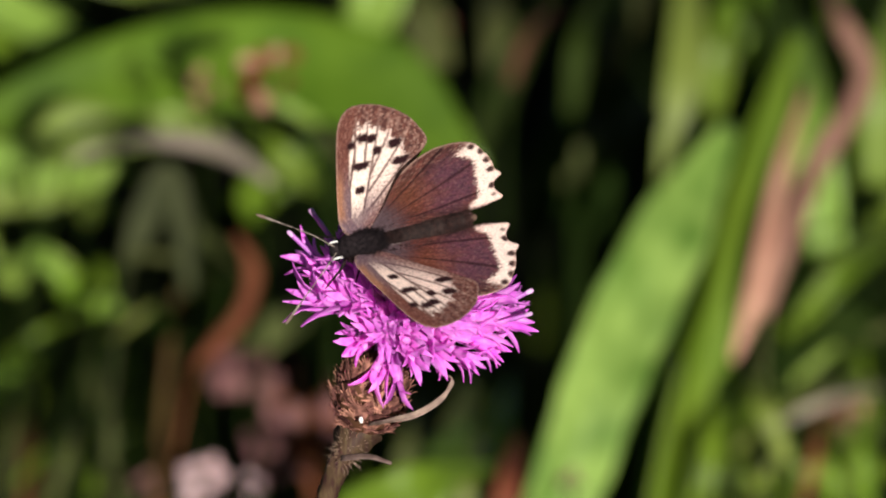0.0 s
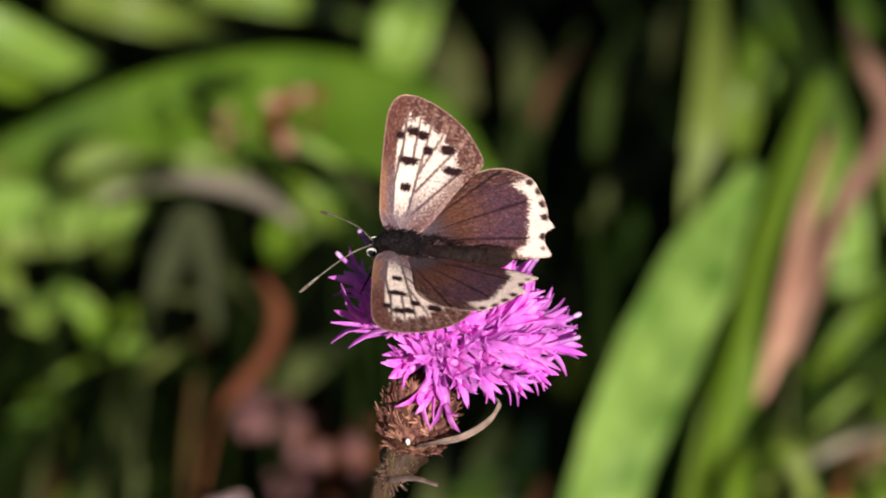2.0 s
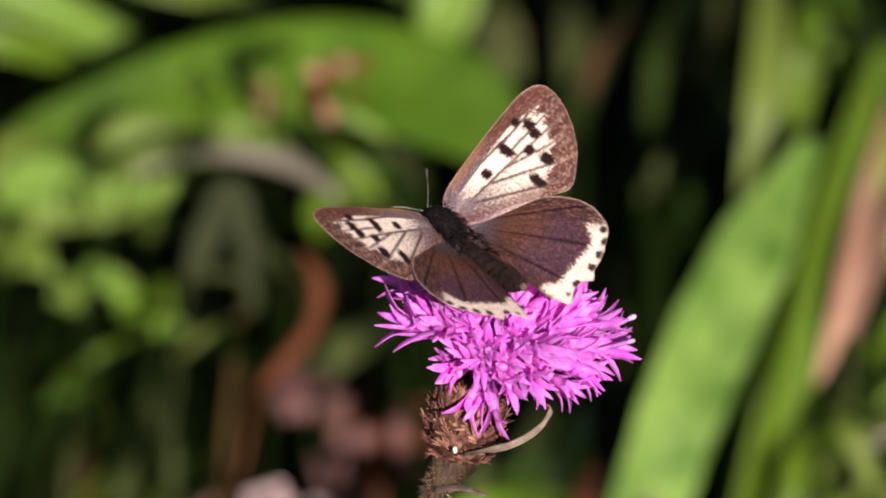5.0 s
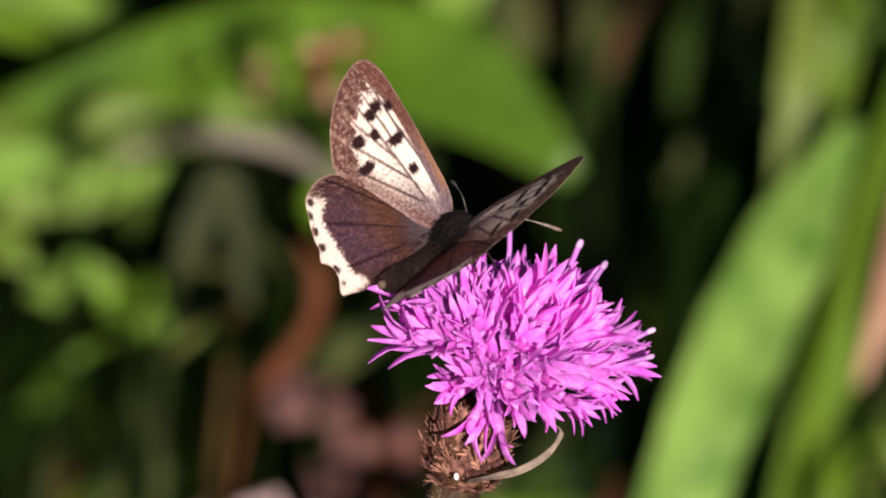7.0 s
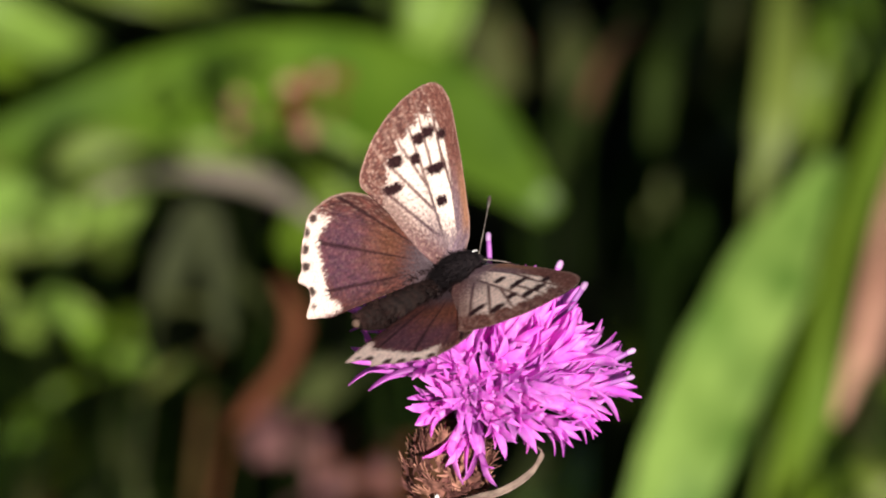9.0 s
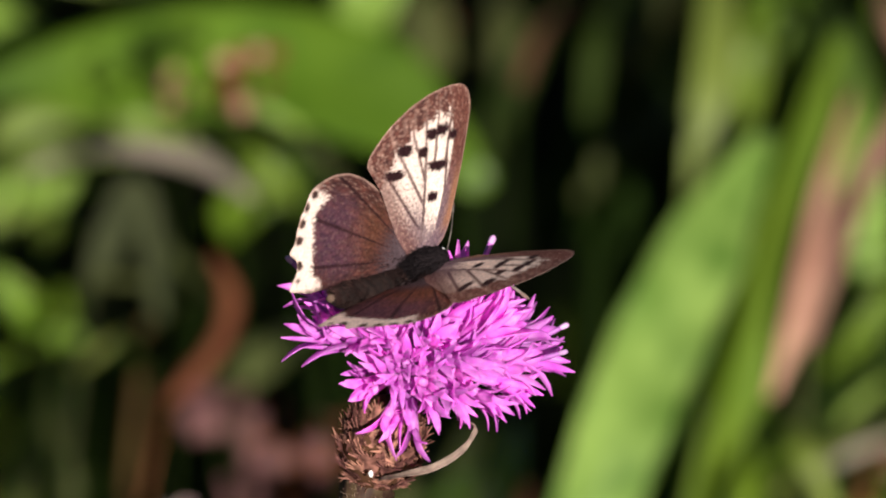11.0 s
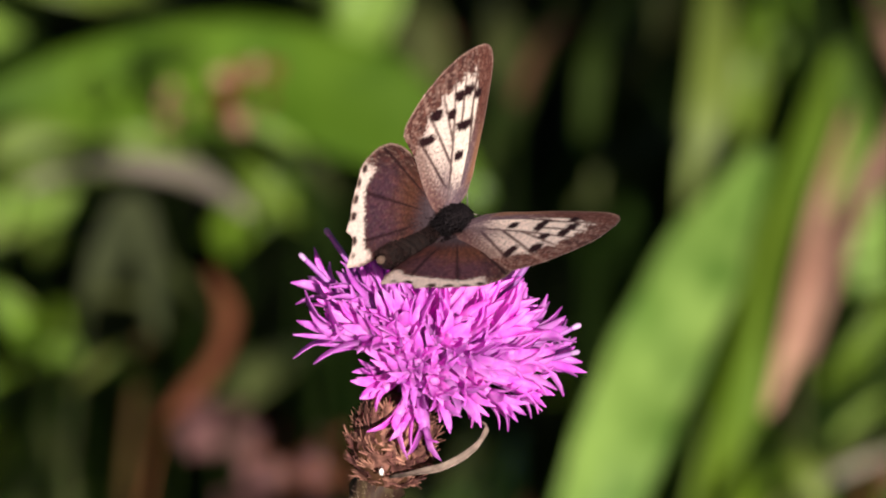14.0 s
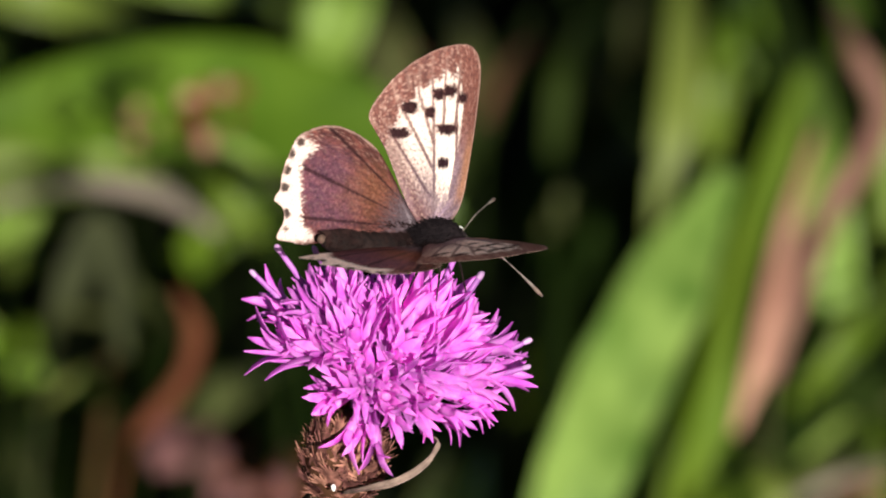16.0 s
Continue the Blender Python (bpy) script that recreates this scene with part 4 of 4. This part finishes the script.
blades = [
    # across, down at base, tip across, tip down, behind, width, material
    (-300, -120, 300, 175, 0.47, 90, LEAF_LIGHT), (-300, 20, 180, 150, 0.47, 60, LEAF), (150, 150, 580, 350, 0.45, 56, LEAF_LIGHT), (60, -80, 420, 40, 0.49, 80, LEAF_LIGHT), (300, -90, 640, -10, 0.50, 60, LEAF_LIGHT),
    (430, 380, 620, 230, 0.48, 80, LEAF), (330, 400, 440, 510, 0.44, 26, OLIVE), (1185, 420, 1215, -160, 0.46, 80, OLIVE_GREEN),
    (850, 190, 995, -20, 0.50, 26, LEAF_SHADED), (1330, 1000, 1400, 690, 0.44, 60, LEAF_SHADED), (1060, 1000, 1110, 560, 0.46, 120, LEAF_SHADED),
    (1390, 600, 1640, 400, 0.43, 40, LEAF), (1390, 570, 1700, 640, 0.44, 70, LEAF_SHADED), (1340, 690, 1700, 720, 0.46, 40, OLIVE), (1380, 640, 1600, 520, 0.46, 60, LEAF_SHADED),
    (1290, 862, 1680, 838, 0.43, 46, LEAF), (600, 905, 900, 825, 0.36, 70, LEAF), (720, 960, 740, 720, 0.46, 60, LEAF_SHADED), (715, 960, 835, 735, 0.37, 100, LEAF), (825, 960, 850, 760, 0.38, 60, OLIVE_GREEN),
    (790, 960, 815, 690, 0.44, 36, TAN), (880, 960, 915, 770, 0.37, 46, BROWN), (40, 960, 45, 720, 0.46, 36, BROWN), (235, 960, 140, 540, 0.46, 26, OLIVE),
    (1500, 1000, 1545, 420, 0.47, 70, LEAF), (1640, 900, 1600, 250, 0.46, 100, LEAF_SHADED), (1420, 420, 1580, 200, 0.47, 60, LEAF), (1440, 260, 1640, 140, 0.48, 60, LEAF), (1540, 420, 1700, 260, 0.46, 50, LEAF),
    (1470, 460, 1425, 40, 0.45, 90, LEAF_LIGHT), (1560, 330, 1600, -60, 0.45, 90, LEAF_LIGHT), (1330, 140, 1290, -120, 0.47, 70, LEAF), (1540, 220, 1460, -120, 0.48, 70, LEAF), (1100, 260, 1040, 20, 0.50, 50, LEAF_SHADED),
    (-160, 900, -60, 500, 0.46, 90, LEAF_SHADED), (650, 60, 740, -120, 0.46, 110, LEAF_LIGHT), (780, 120, 700, -80, 0.48, 80, OLIVE), (930, 420, 1010, 120, 0.55, 60, LEAF_SHADED), (1040, 420, 1130, 140, 0.55, 70, LEAF_SHADED),
    (1000, 230, 1110, -60, 0.55, 44, LEAF_SHADED), (1060, 180, 1150, -80, 0.50, 40, OLIVE), (1260, 200, 1330, -80, 0.52, 60, LEAF), (900, 200, 860, -60, 0.54, 60, OLIVE), (420, 640, 600, 520, 0.52, 60, OLIVE), (520, 900, 640, 600, 0.52, 50, LEAF_SHADED),
    (1225, 960, 1290, 640, 0.42, 40, LEAF), (1275, 960, 1325, 660, 0.43, 26, LEAF), (1395, 820, 1325, 640, 0.41, 34, OLIVE_GREEN), (1150, 960, 1205, 620, 0.45, 70, LEAF_SHADED), (1170, 980, 1235, 560, 0.46, 40, LEAF),
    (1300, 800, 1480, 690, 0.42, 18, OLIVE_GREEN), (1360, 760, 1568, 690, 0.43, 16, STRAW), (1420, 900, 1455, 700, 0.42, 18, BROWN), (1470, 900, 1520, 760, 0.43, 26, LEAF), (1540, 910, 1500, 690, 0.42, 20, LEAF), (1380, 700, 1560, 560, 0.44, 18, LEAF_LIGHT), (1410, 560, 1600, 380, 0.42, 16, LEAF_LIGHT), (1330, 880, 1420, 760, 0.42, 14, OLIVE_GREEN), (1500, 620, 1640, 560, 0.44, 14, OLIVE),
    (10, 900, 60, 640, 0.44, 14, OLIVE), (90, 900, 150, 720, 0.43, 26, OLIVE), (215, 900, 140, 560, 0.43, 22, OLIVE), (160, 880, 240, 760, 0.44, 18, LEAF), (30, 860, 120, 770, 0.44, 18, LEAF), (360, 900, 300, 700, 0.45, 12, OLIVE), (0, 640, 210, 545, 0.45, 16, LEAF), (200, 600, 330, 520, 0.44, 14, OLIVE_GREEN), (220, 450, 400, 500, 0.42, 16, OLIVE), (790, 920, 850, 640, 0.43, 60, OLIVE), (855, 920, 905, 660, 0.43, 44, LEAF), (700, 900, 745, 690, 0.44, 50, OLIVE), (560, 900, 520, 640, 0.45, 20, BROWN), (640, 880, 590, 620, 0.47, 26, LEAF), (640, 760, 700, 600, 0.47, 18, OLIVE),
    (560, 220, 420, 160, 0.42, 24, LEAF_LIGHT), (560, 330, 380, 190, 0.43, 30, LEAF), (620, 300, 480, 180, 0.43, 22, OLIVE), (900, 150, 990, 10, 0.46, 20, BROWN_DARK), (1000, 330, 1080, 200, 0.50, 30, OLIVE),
    (100, 900, 130, 690, 0.47, 70, LEAF_SHADED), (190, 900, 160, 700, 0.48, 60, LEAF_SHADED), (20, 700, 120, 560, 0.48, 50, LEAF_SHADED),
    (840, 270, 990, -40, 0.47, 44, LEAF_HALF_SHADED), (1010, 200, 1065, -30, 0.48, 40, LEAF_HALF_SHADED), (1040, 330, 1150, 170, 0.47, 40, LEAF_HALF_SHADED), (1280, 240, 1345, 90, 0.47, 40, LEAF_HALF_SHADED),
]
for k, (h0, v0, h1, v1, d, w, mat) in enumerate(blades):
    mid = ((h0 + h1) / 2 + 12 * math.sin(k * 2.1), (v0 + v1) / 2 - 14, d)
    plant("grass_plant", {LEAF: "green grass blade", LEAF_LIGHT: "light green grass blade", LEAF_SHADED: "shade-coloured green grass blade", TAN: "tan dry grass blade", STRAW: "grey dry grass blade", BROWN: "brown withered grass blade", BROWN_DARK: "thin dark brown grass blade", OLIVE: "pale olive withered grass blade", OLIVE_GREEN: "yellowish green grass blade", LEAF_HALF_SHADED: "green grass blade coloured as in half shade", LEAF_BRIGHT: "vivid green grass blade"}[mat] + " rising from the meadow floor", "grass", mat, [(h0, v0, d), mid, (h1, v1, d + 0.02)], [w * 0.7, w, w * 0.75, w * 0.1], LEAF_SHADED, 10, "blade", face=BACK + Vector((0.3 * math.sin(k), 0, 0.4)), group="grass blades", n=14, fold=0.2)

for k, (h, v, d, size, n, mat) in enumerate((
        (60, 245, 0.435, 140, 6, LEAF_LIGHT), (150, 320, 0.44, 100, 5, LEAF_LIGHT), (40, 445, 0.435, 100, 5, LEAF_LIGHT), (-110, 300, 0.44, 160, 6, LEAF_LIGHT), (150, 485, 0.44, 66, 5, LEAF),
        (140, 770, 0.46, 60, 5, LEAF), (30, 640, 0.46, 40, 5, LEAF), (260, 580, 0.48, 60, 6, LEAF_SHADED), (730, 770, 0.50, 50, 5, LEAF_SHADED), (1300, 740, 0.44, 80, 5, LEAF),
        (1090, 190, 0.54, 80, 6, LEAF_SHADED), (1400, 830, 0.46, 70, 6, LEAF), (1500, 880, 0.45, 70, 5, LEAF_SHADED), (-60, 640, 0.47, 90, 6, LEAF_SHADED), (560, 300, 0.50, 80, 5, LEAF_SHADED), (60, 880, 0.46, 70, 6, LEAF_SHADED), (230, 890, 0.46, 60, 6, LEAF_SHADED), (1460, 330, 0.50, 90, 6, LEAF_SHADED))):
    herb({LEAF: "low green herb with small leaves", LEAF_LIGHT: "low herb with pale green sunlit leaves", LEAF_SHADED: "low green herb coloured as in deep shade"}[mat], mat, h, v, d, size, n, 40 + k)

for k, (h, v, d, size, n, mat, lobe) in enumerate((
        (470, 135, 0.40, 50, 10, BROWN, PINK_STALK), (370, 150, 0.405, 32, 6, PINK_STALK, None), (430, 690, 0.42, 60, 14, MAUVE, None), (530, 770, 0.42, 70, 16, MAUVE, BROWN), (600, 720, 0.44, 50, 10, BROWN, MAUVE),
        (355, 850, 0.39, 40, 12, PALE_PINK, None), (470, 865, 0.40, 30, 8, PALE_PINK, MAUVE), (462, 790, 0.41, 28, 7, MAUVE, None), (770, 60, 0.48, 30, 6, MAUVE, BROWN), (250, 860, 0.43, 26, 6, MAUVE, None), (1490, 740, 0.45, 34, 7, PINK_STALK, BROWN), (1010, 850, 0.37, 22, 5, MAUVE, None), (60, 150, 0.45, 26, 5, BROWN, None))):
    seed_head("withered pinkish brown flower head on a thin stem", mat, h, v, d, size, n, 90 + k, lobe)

# ---- meadow grass all round, too dense to count ----
def headroom(x, y):
    """Height that the grass may have: room for the line of sight past the flower and for the sun on it."""
    line = 0.42 - 0.364 * y
    top = np.full(x.shape, 1.0)
    top[(y < 0.45) & (np.abs(x) < 0.45)] = 0.22
    lane = (np.abs(x) < 0.062 + 0.02 * np.maximum(0, y)) & (y > -2.6) & (y < 1.4)
    top[lane] = np.minimum(np.clip(line[lane] - 0.07, 0.01, 1.0), np.where(y[lane] < 0.45, 0.2, 0.12))
    return top


def meadow(name, label, mat, count, seed, tall, wide, gap=0.0):
    r = np.random.default_rng(seed)
    dist, turn = wide * np.sqrt(r.random(count)), r.random(count) * math.tau
    dist *= 1 + 0.16 * np.sin(turn * 3 + seed) + 0.10 * np.sin(turn * 7 + 2 * seed) + 0.12 * r.normal(size=count)
    x, y = np.cos(turn) * dist, 0.4 + np.sin(turn) * dist
    h = np.minimum(tall * r.uniform(0.5, 1.15, count) * (0.8 + 0.25 * np.sin(x * 3.1) * np.cos(y * 2.7)), headroom(x, y) * r.uniform(0.7, 1.0, count))
    h[np.hypot(x, y) < 0.04] = 0.02
    h[(np.abs(x) < gap) & (y > 0.3) & (y < 1.6)] = 0.004          # left to the shade-coloured grass, which keeps the gaps dark
    a, lean, w = r.uniform(0, math.tau, count), r.uniform(0.05, 0.5, count), r.uniform(0.003, 0.007, count) * (1 + 0.25 * dist)
    across = np.stack((np.cos(a), np.sin(a), 0 * a), 1) * w[:, None] / 2
    side = np.stack((-np.sin(a), np.cos(a), 0 * a), 1)
    rows = []
    for f, g in ((0.0, 0.7), (0.35, 1.0), (0.7, 0.8), (1.0, 0.05)):
        c = np.stack((x, y, np.full(count, -0.03) + h * f * (1 - 0.25 * lean * f) + 0.03 * f), 1) + side * (lean * h * f * f)[:, None]
        rows += [c - across * g, c + side * (w * 0.15 * g)[:, None], c + across * g]
    verts = np.stack(rows, 1).reshape(-1, 3)
    quad = np.array([q for b in (0, 3, 6) for q in ((b, b + 1, b + 4, b + 3), (b + 1, b + 2, b + 5, b + 4))])
    faces = (np.arange(count)[:, None, None] * 12 + quad).reshape(-1, 4)
    me = bpy.data.meshes.new(name)
    me.from_pydata(verts.tolist(), [], faces.tolist())
    me.materials.append(mat)
    me.polygons.foreach_set("use_smooth", [True] * len(me.polygons))
    return tagged(new(name, me), label, "grass", kind="stuff")


# Shade-coloured grass; what grows out of view beside the lane blocks the low sun.
meadow("meadow_grass", "dense meadow grass coloured as in deep shade", LEAF_SHADED, 30000, 5, 0.38, 1.4)
meadow("meadow_grass", "green meadow grass further out", LEAF, 36000, 6, 0.34, 4.2, 0.2)
meadow("dry_grass", "thin dry straws in the meadow", STRAW, 4500, 7, 0.42, 4.0, 0.2)


def motions():
    """The flower sways, the butterfly shifts and turns, its wings open and close."""
    walk(knapweed, [
        (0, sway(0, 0, -0)),
        (0.5, sway(0.26, 0.03, 0.17)),
        (1, sway(1.25, 0.13, -0.27)),
        (1.5, sway(2.1, 1.18, -0.41)),
        (2, sway(2.12, 1.77, -0.58)),
        (2.5, sway(2.34, 0.98, -0.64)),
        (3, sway(2.03, 0.38, -0.57)),
        (3.5, sway(1.18, 0.2, -0.36)),
        (4, sway(1.62, 0.33, -0.21)),
        (4.2, sway(2.1, 0.29, -0.52)),
        (6.3, sway(2.34, -1.97, -0.6)),
        (6.5, sway(2.37, -2.02, -0.78)),
        (7, sway(1.54, -1.69, -0.51)),
        (7.5, sway(1.61, -1.61, -0.69)),
        (8, sway(2.22, -1.2, -0.65)),
        (8.2, sway(1.79, -1.02, -0.45)),
        (10.3, sway(1.83, -0.24, -0.06)),
        (10.5, sway(1.47, -0.27, 0.09)),
        (11, sway(1.69, -0.43, 0.01)),
        (11.5, sway(1.62, -0.79, -0.17)),
        (12, sway(1.44, -0.69, 0.09)),
        (12.5, sway(1.72, 0.8, -0.2)),
        (13, sway(2.28, 0.63, -0.1)),
        (13.5, sway(1.67, 2.1, -0.13)),
        (14, sway(2.88, 0.99, -0.65)),
        (14.5, sway(3.32, 0.58, -0.99)),
        (15, sway(2.66, -0.29, -0.63)),
        (15.5, sway(2.54, 0.4, -0.41)),
        (16, sway(1.57, 1.35, -0.26)),
    ])
    walk(butterfly, [
        (0, perch(-3.22, 8.95, 9, 0.1145, -0.1759, -0.1122, -0.9713)),
        (0.5, perch(-3.00, 9.29, 9, 0.0791, -0.1626, -0.1294, -0.9750)),
        (1, perch(-2.08, 10.17, 9, 0.0096, -0.1289, -0.2214, -0.9666)),
        (1.5, perch(-1.41, 11.29, 8, -0.0795, -0.0439, -0.3600, -0.9285)),
        (2, perch(-1.88, 12.24, 7, -0.1052, -0.0161, -0.3709, -0.9226)),
        (2.5, perch(-2.06, 11.89, 7, -0.1014, -0.0318, -0.3777, -0.9198)),
        (3, perch(-2.57, 11.17, 7, -0.0942, -0.0381, -0.3772, -0.9205)),
        (3.5, perch(-4.38, 10.86, 7, -0.0804, -0.0261, -0.3879, -0.9178)),
        (4, perch(-3.92, 10.92, 7, -0.0857, -0.0225, -0.3797, -0.9209)),
        (4.2, perch(-2.46, 11.81, 7, -0.1648, -0.0795, -0.3802, -0.9066)),
        (4.9, perch(-2.10, 11.78, 6.34, -0.3862, 0.0628, -0.3627, -0.8458)),
        (5.6, perch(-1.73, 10.93, 5.66, -0.5846, 0.2046, -0.3169, -0.7183)),
        (6.3, perch(-1.37, 9.30, 5, -0.7338, 0.3270, -0.2488, -0.5410)),
        (6.5, perch(-1.85, 9.86, 5, -0.7482, 0.3731, -0.2573, -0.4845)),
        (7, perch(-2.23, 10.41, 5, -0.8030, 0.3555, -0.2057, -0.4319)),
        (7.5, perch(-2.06, 10.62, 5, -0.8285, 0.3465, -0.2203, -0.3808)),
        (8, perch(-1.27, 10.74, 5, -0.8774, 0.2209, -0.1548, -0.3967)),
        (8.2, perch(-1.68, 10.59, 5, -0.8777, 0.2620, -0.1468, -0.3735)),
        (10.3, perch(3.04, 9.52, 5, -0.9360, 0.1880, -0.1864, -0.2321)),
        (10.5, perch(1.60, 9.18, 5, -0.9203, 0.2270, -0.2127, -0.2374)),
        (11, perch(2.55, 8.78, 5, -0.9053, 0.2507, -0.2216, -0.2617)),
        (11.5, perch(2.30, 8.31, 5, -0.9051, 0.2445, -0.2415, -0.2504)),
        (12, perch(1.93, 8.29, 5, -0.9033, 0.2377, -0.2575, -0.2473)),
        (12.5, perch(2.78, 10.36, 5, -0.9016, 0.2037, -0.2779, -0.2615)),
        (13, perch(3.55, 10.52, 5, -0.9287, 0.1833, -0.2144, -0.2409)),
        (13.5, perch(3.22, 12.37, 4, -0.9175, 0.2250, -0.2140, -0.2487)),
        (14, perch(4.93, 13.60, 4, -0.8690, 0.2260, -0.3117, -0.3107)),
        (14.5, perch(6.62, 12.96, 4, -0.8168, 0.2858, -0.4243, -0.2668)),
        (15, perch(6.81, 12.22, 5, -0.9085, 0.2672, -0.2226, -0.2318)),
        (15.5, perch(7.70, 11.98, 5, -0.9055, 0.2749, -0.2922, -0.1385)),
        (16, perch(6.43, 14.10, 5, -0.9195, 0.3297, -0.1634, -0.1380)),
    ])
    left = [
        (0, (45, -11, -5), (36, -4, 7)),
        (0.5, (44, -9, -4), (38, -4, 5)),
        (1, (43, -10, -7), (31, -6, 6)),
        (1.5, (23, -12, -6), (24, -4, 8)),
        (2, (16, -13, -4), (18, 2, 9)),
        (2.5, (23, -7, -3), (19, -1, 8)),
        (3, (23, -6, -5), (11, -4, 10)),
        (3.5, (18, -3, -3), (14, 2, 11)),
        (4, (18, -1, -4), (2, 1, 14)),
        (4.2, (15, 1, -5), (5, 0, 12)),
        (6.3, (45, 3, -2), (43, -4, 4)),
        (6.5, (43, 2, -3), (37, -3, 5)),
        (7, (44, 3, -3), (40, -2, 5)),
        (7.5, (45, 2, -3), (42, -3, 4)),
        (8, (46, 5, -2), (45, -1, 2)),
        (8.2, (44, 8, -1), (42, 1, 2)),
        (10.3, (51, 9, -4), (47, -3, 3)),
        (10.5, (52, 8, -5), (44, -4, 5)),
        (11, (60, 11, -6), (53, -0, 3)),
        (11.5, (64, 10, -7), (57, -0, 3)),
        (12, (65, 6, -8), (53, -4, 6)),
        (12.5, (60, 8, -7), (50, -2, 6)),
        (13, (60, 8, -8), (49, -2, 5)),
        (13.5, (61, 6, -9), (50, -3, 4)),
        (14, (62, 6, -8), (54, -4, 4)),
        (14.5, (58, 8, -7), (52, -2, 4)),
        (15, (53, 6, -5), (45, -4, 5)),
        (15.5, (54, 14, -3), (49, -5, 3)),
        (16, (49, 8, -1), (41, -6, 3)),
    ]
    right = [
        (0, (48, -1, -4), (57, 0, 5)),
        (0.5, (51, 1, -4), (59, -1, 5)),
        (1, (48, 0, -3), (50, -1, 6)),
        (1.5, (19, 1, 0), (16, -3, 3)),
        (2, (16, 2, -0), (13, -4, -1)),
        (2.5, (24, 4, -1), (18, -2, -2)),
        (3, (21, 7, -1), (18, -1, -2)),
        (3.5, (21, 9, -2), (16, 1, -5)),
        (4, (18, 9, -3), (15, 2, -7)),
        (4.2, (17, 6, -3), (15, -0, -6)),
        (6.3, (47, 6, -7), (40, 0, 6)),
        (6.5, (47, 5, -6), (43, 0, 4)),
        (7, (47, -0, -6), (43, 0, 4)),
        (7.5, (47, 0, -8), (41, 0, 5)),
        (8, (42, -2, -7), (40, 0, 3)),
        (8.2, (47, -3, -5), (43, 0, 2)),
        (10.3, (39, 3, -3), (36, -0, 4)),
        (10.5, (40, 3, -5), (36, -1, 6)),
        (11, (50, 6, -5), (45, 0, 4)),
        (11.5, (51, 6, -6), (47, 1, 4)),
        (12, (50, 3, -7), (44, 1, 6)),
        (12.5, (49, 3, -5), (45, 1, 4)),
        (13, (47, 1, -6), (44, 0, 4)),
        (13.5, (50, 1, -7), (43, 0, 7)),
        (14, (46, 2, -7), (39, 1, 7)),
        (14.5, (45, 4, -5), (41, 0, 5)),
        (15, (43, 0, -7), (37, -1, 7)),
        (15.5, (41, 3, -3), (38, -0, 5)),
        (16, (44, 0, -2), (37, -0, 6)),
    ]
    for rows, side, fore, hind in ((left, 1, fore_left, hind_left), (right, -1, fore_right, hind_right)):
        walk(fore, [(t, wing_pose(side, *first, 0.25)) for t, first, second in rows])
        walk(hind, [(t, wing_pose(side, *second, 0.0)) for t, first, second in rows])


motions()
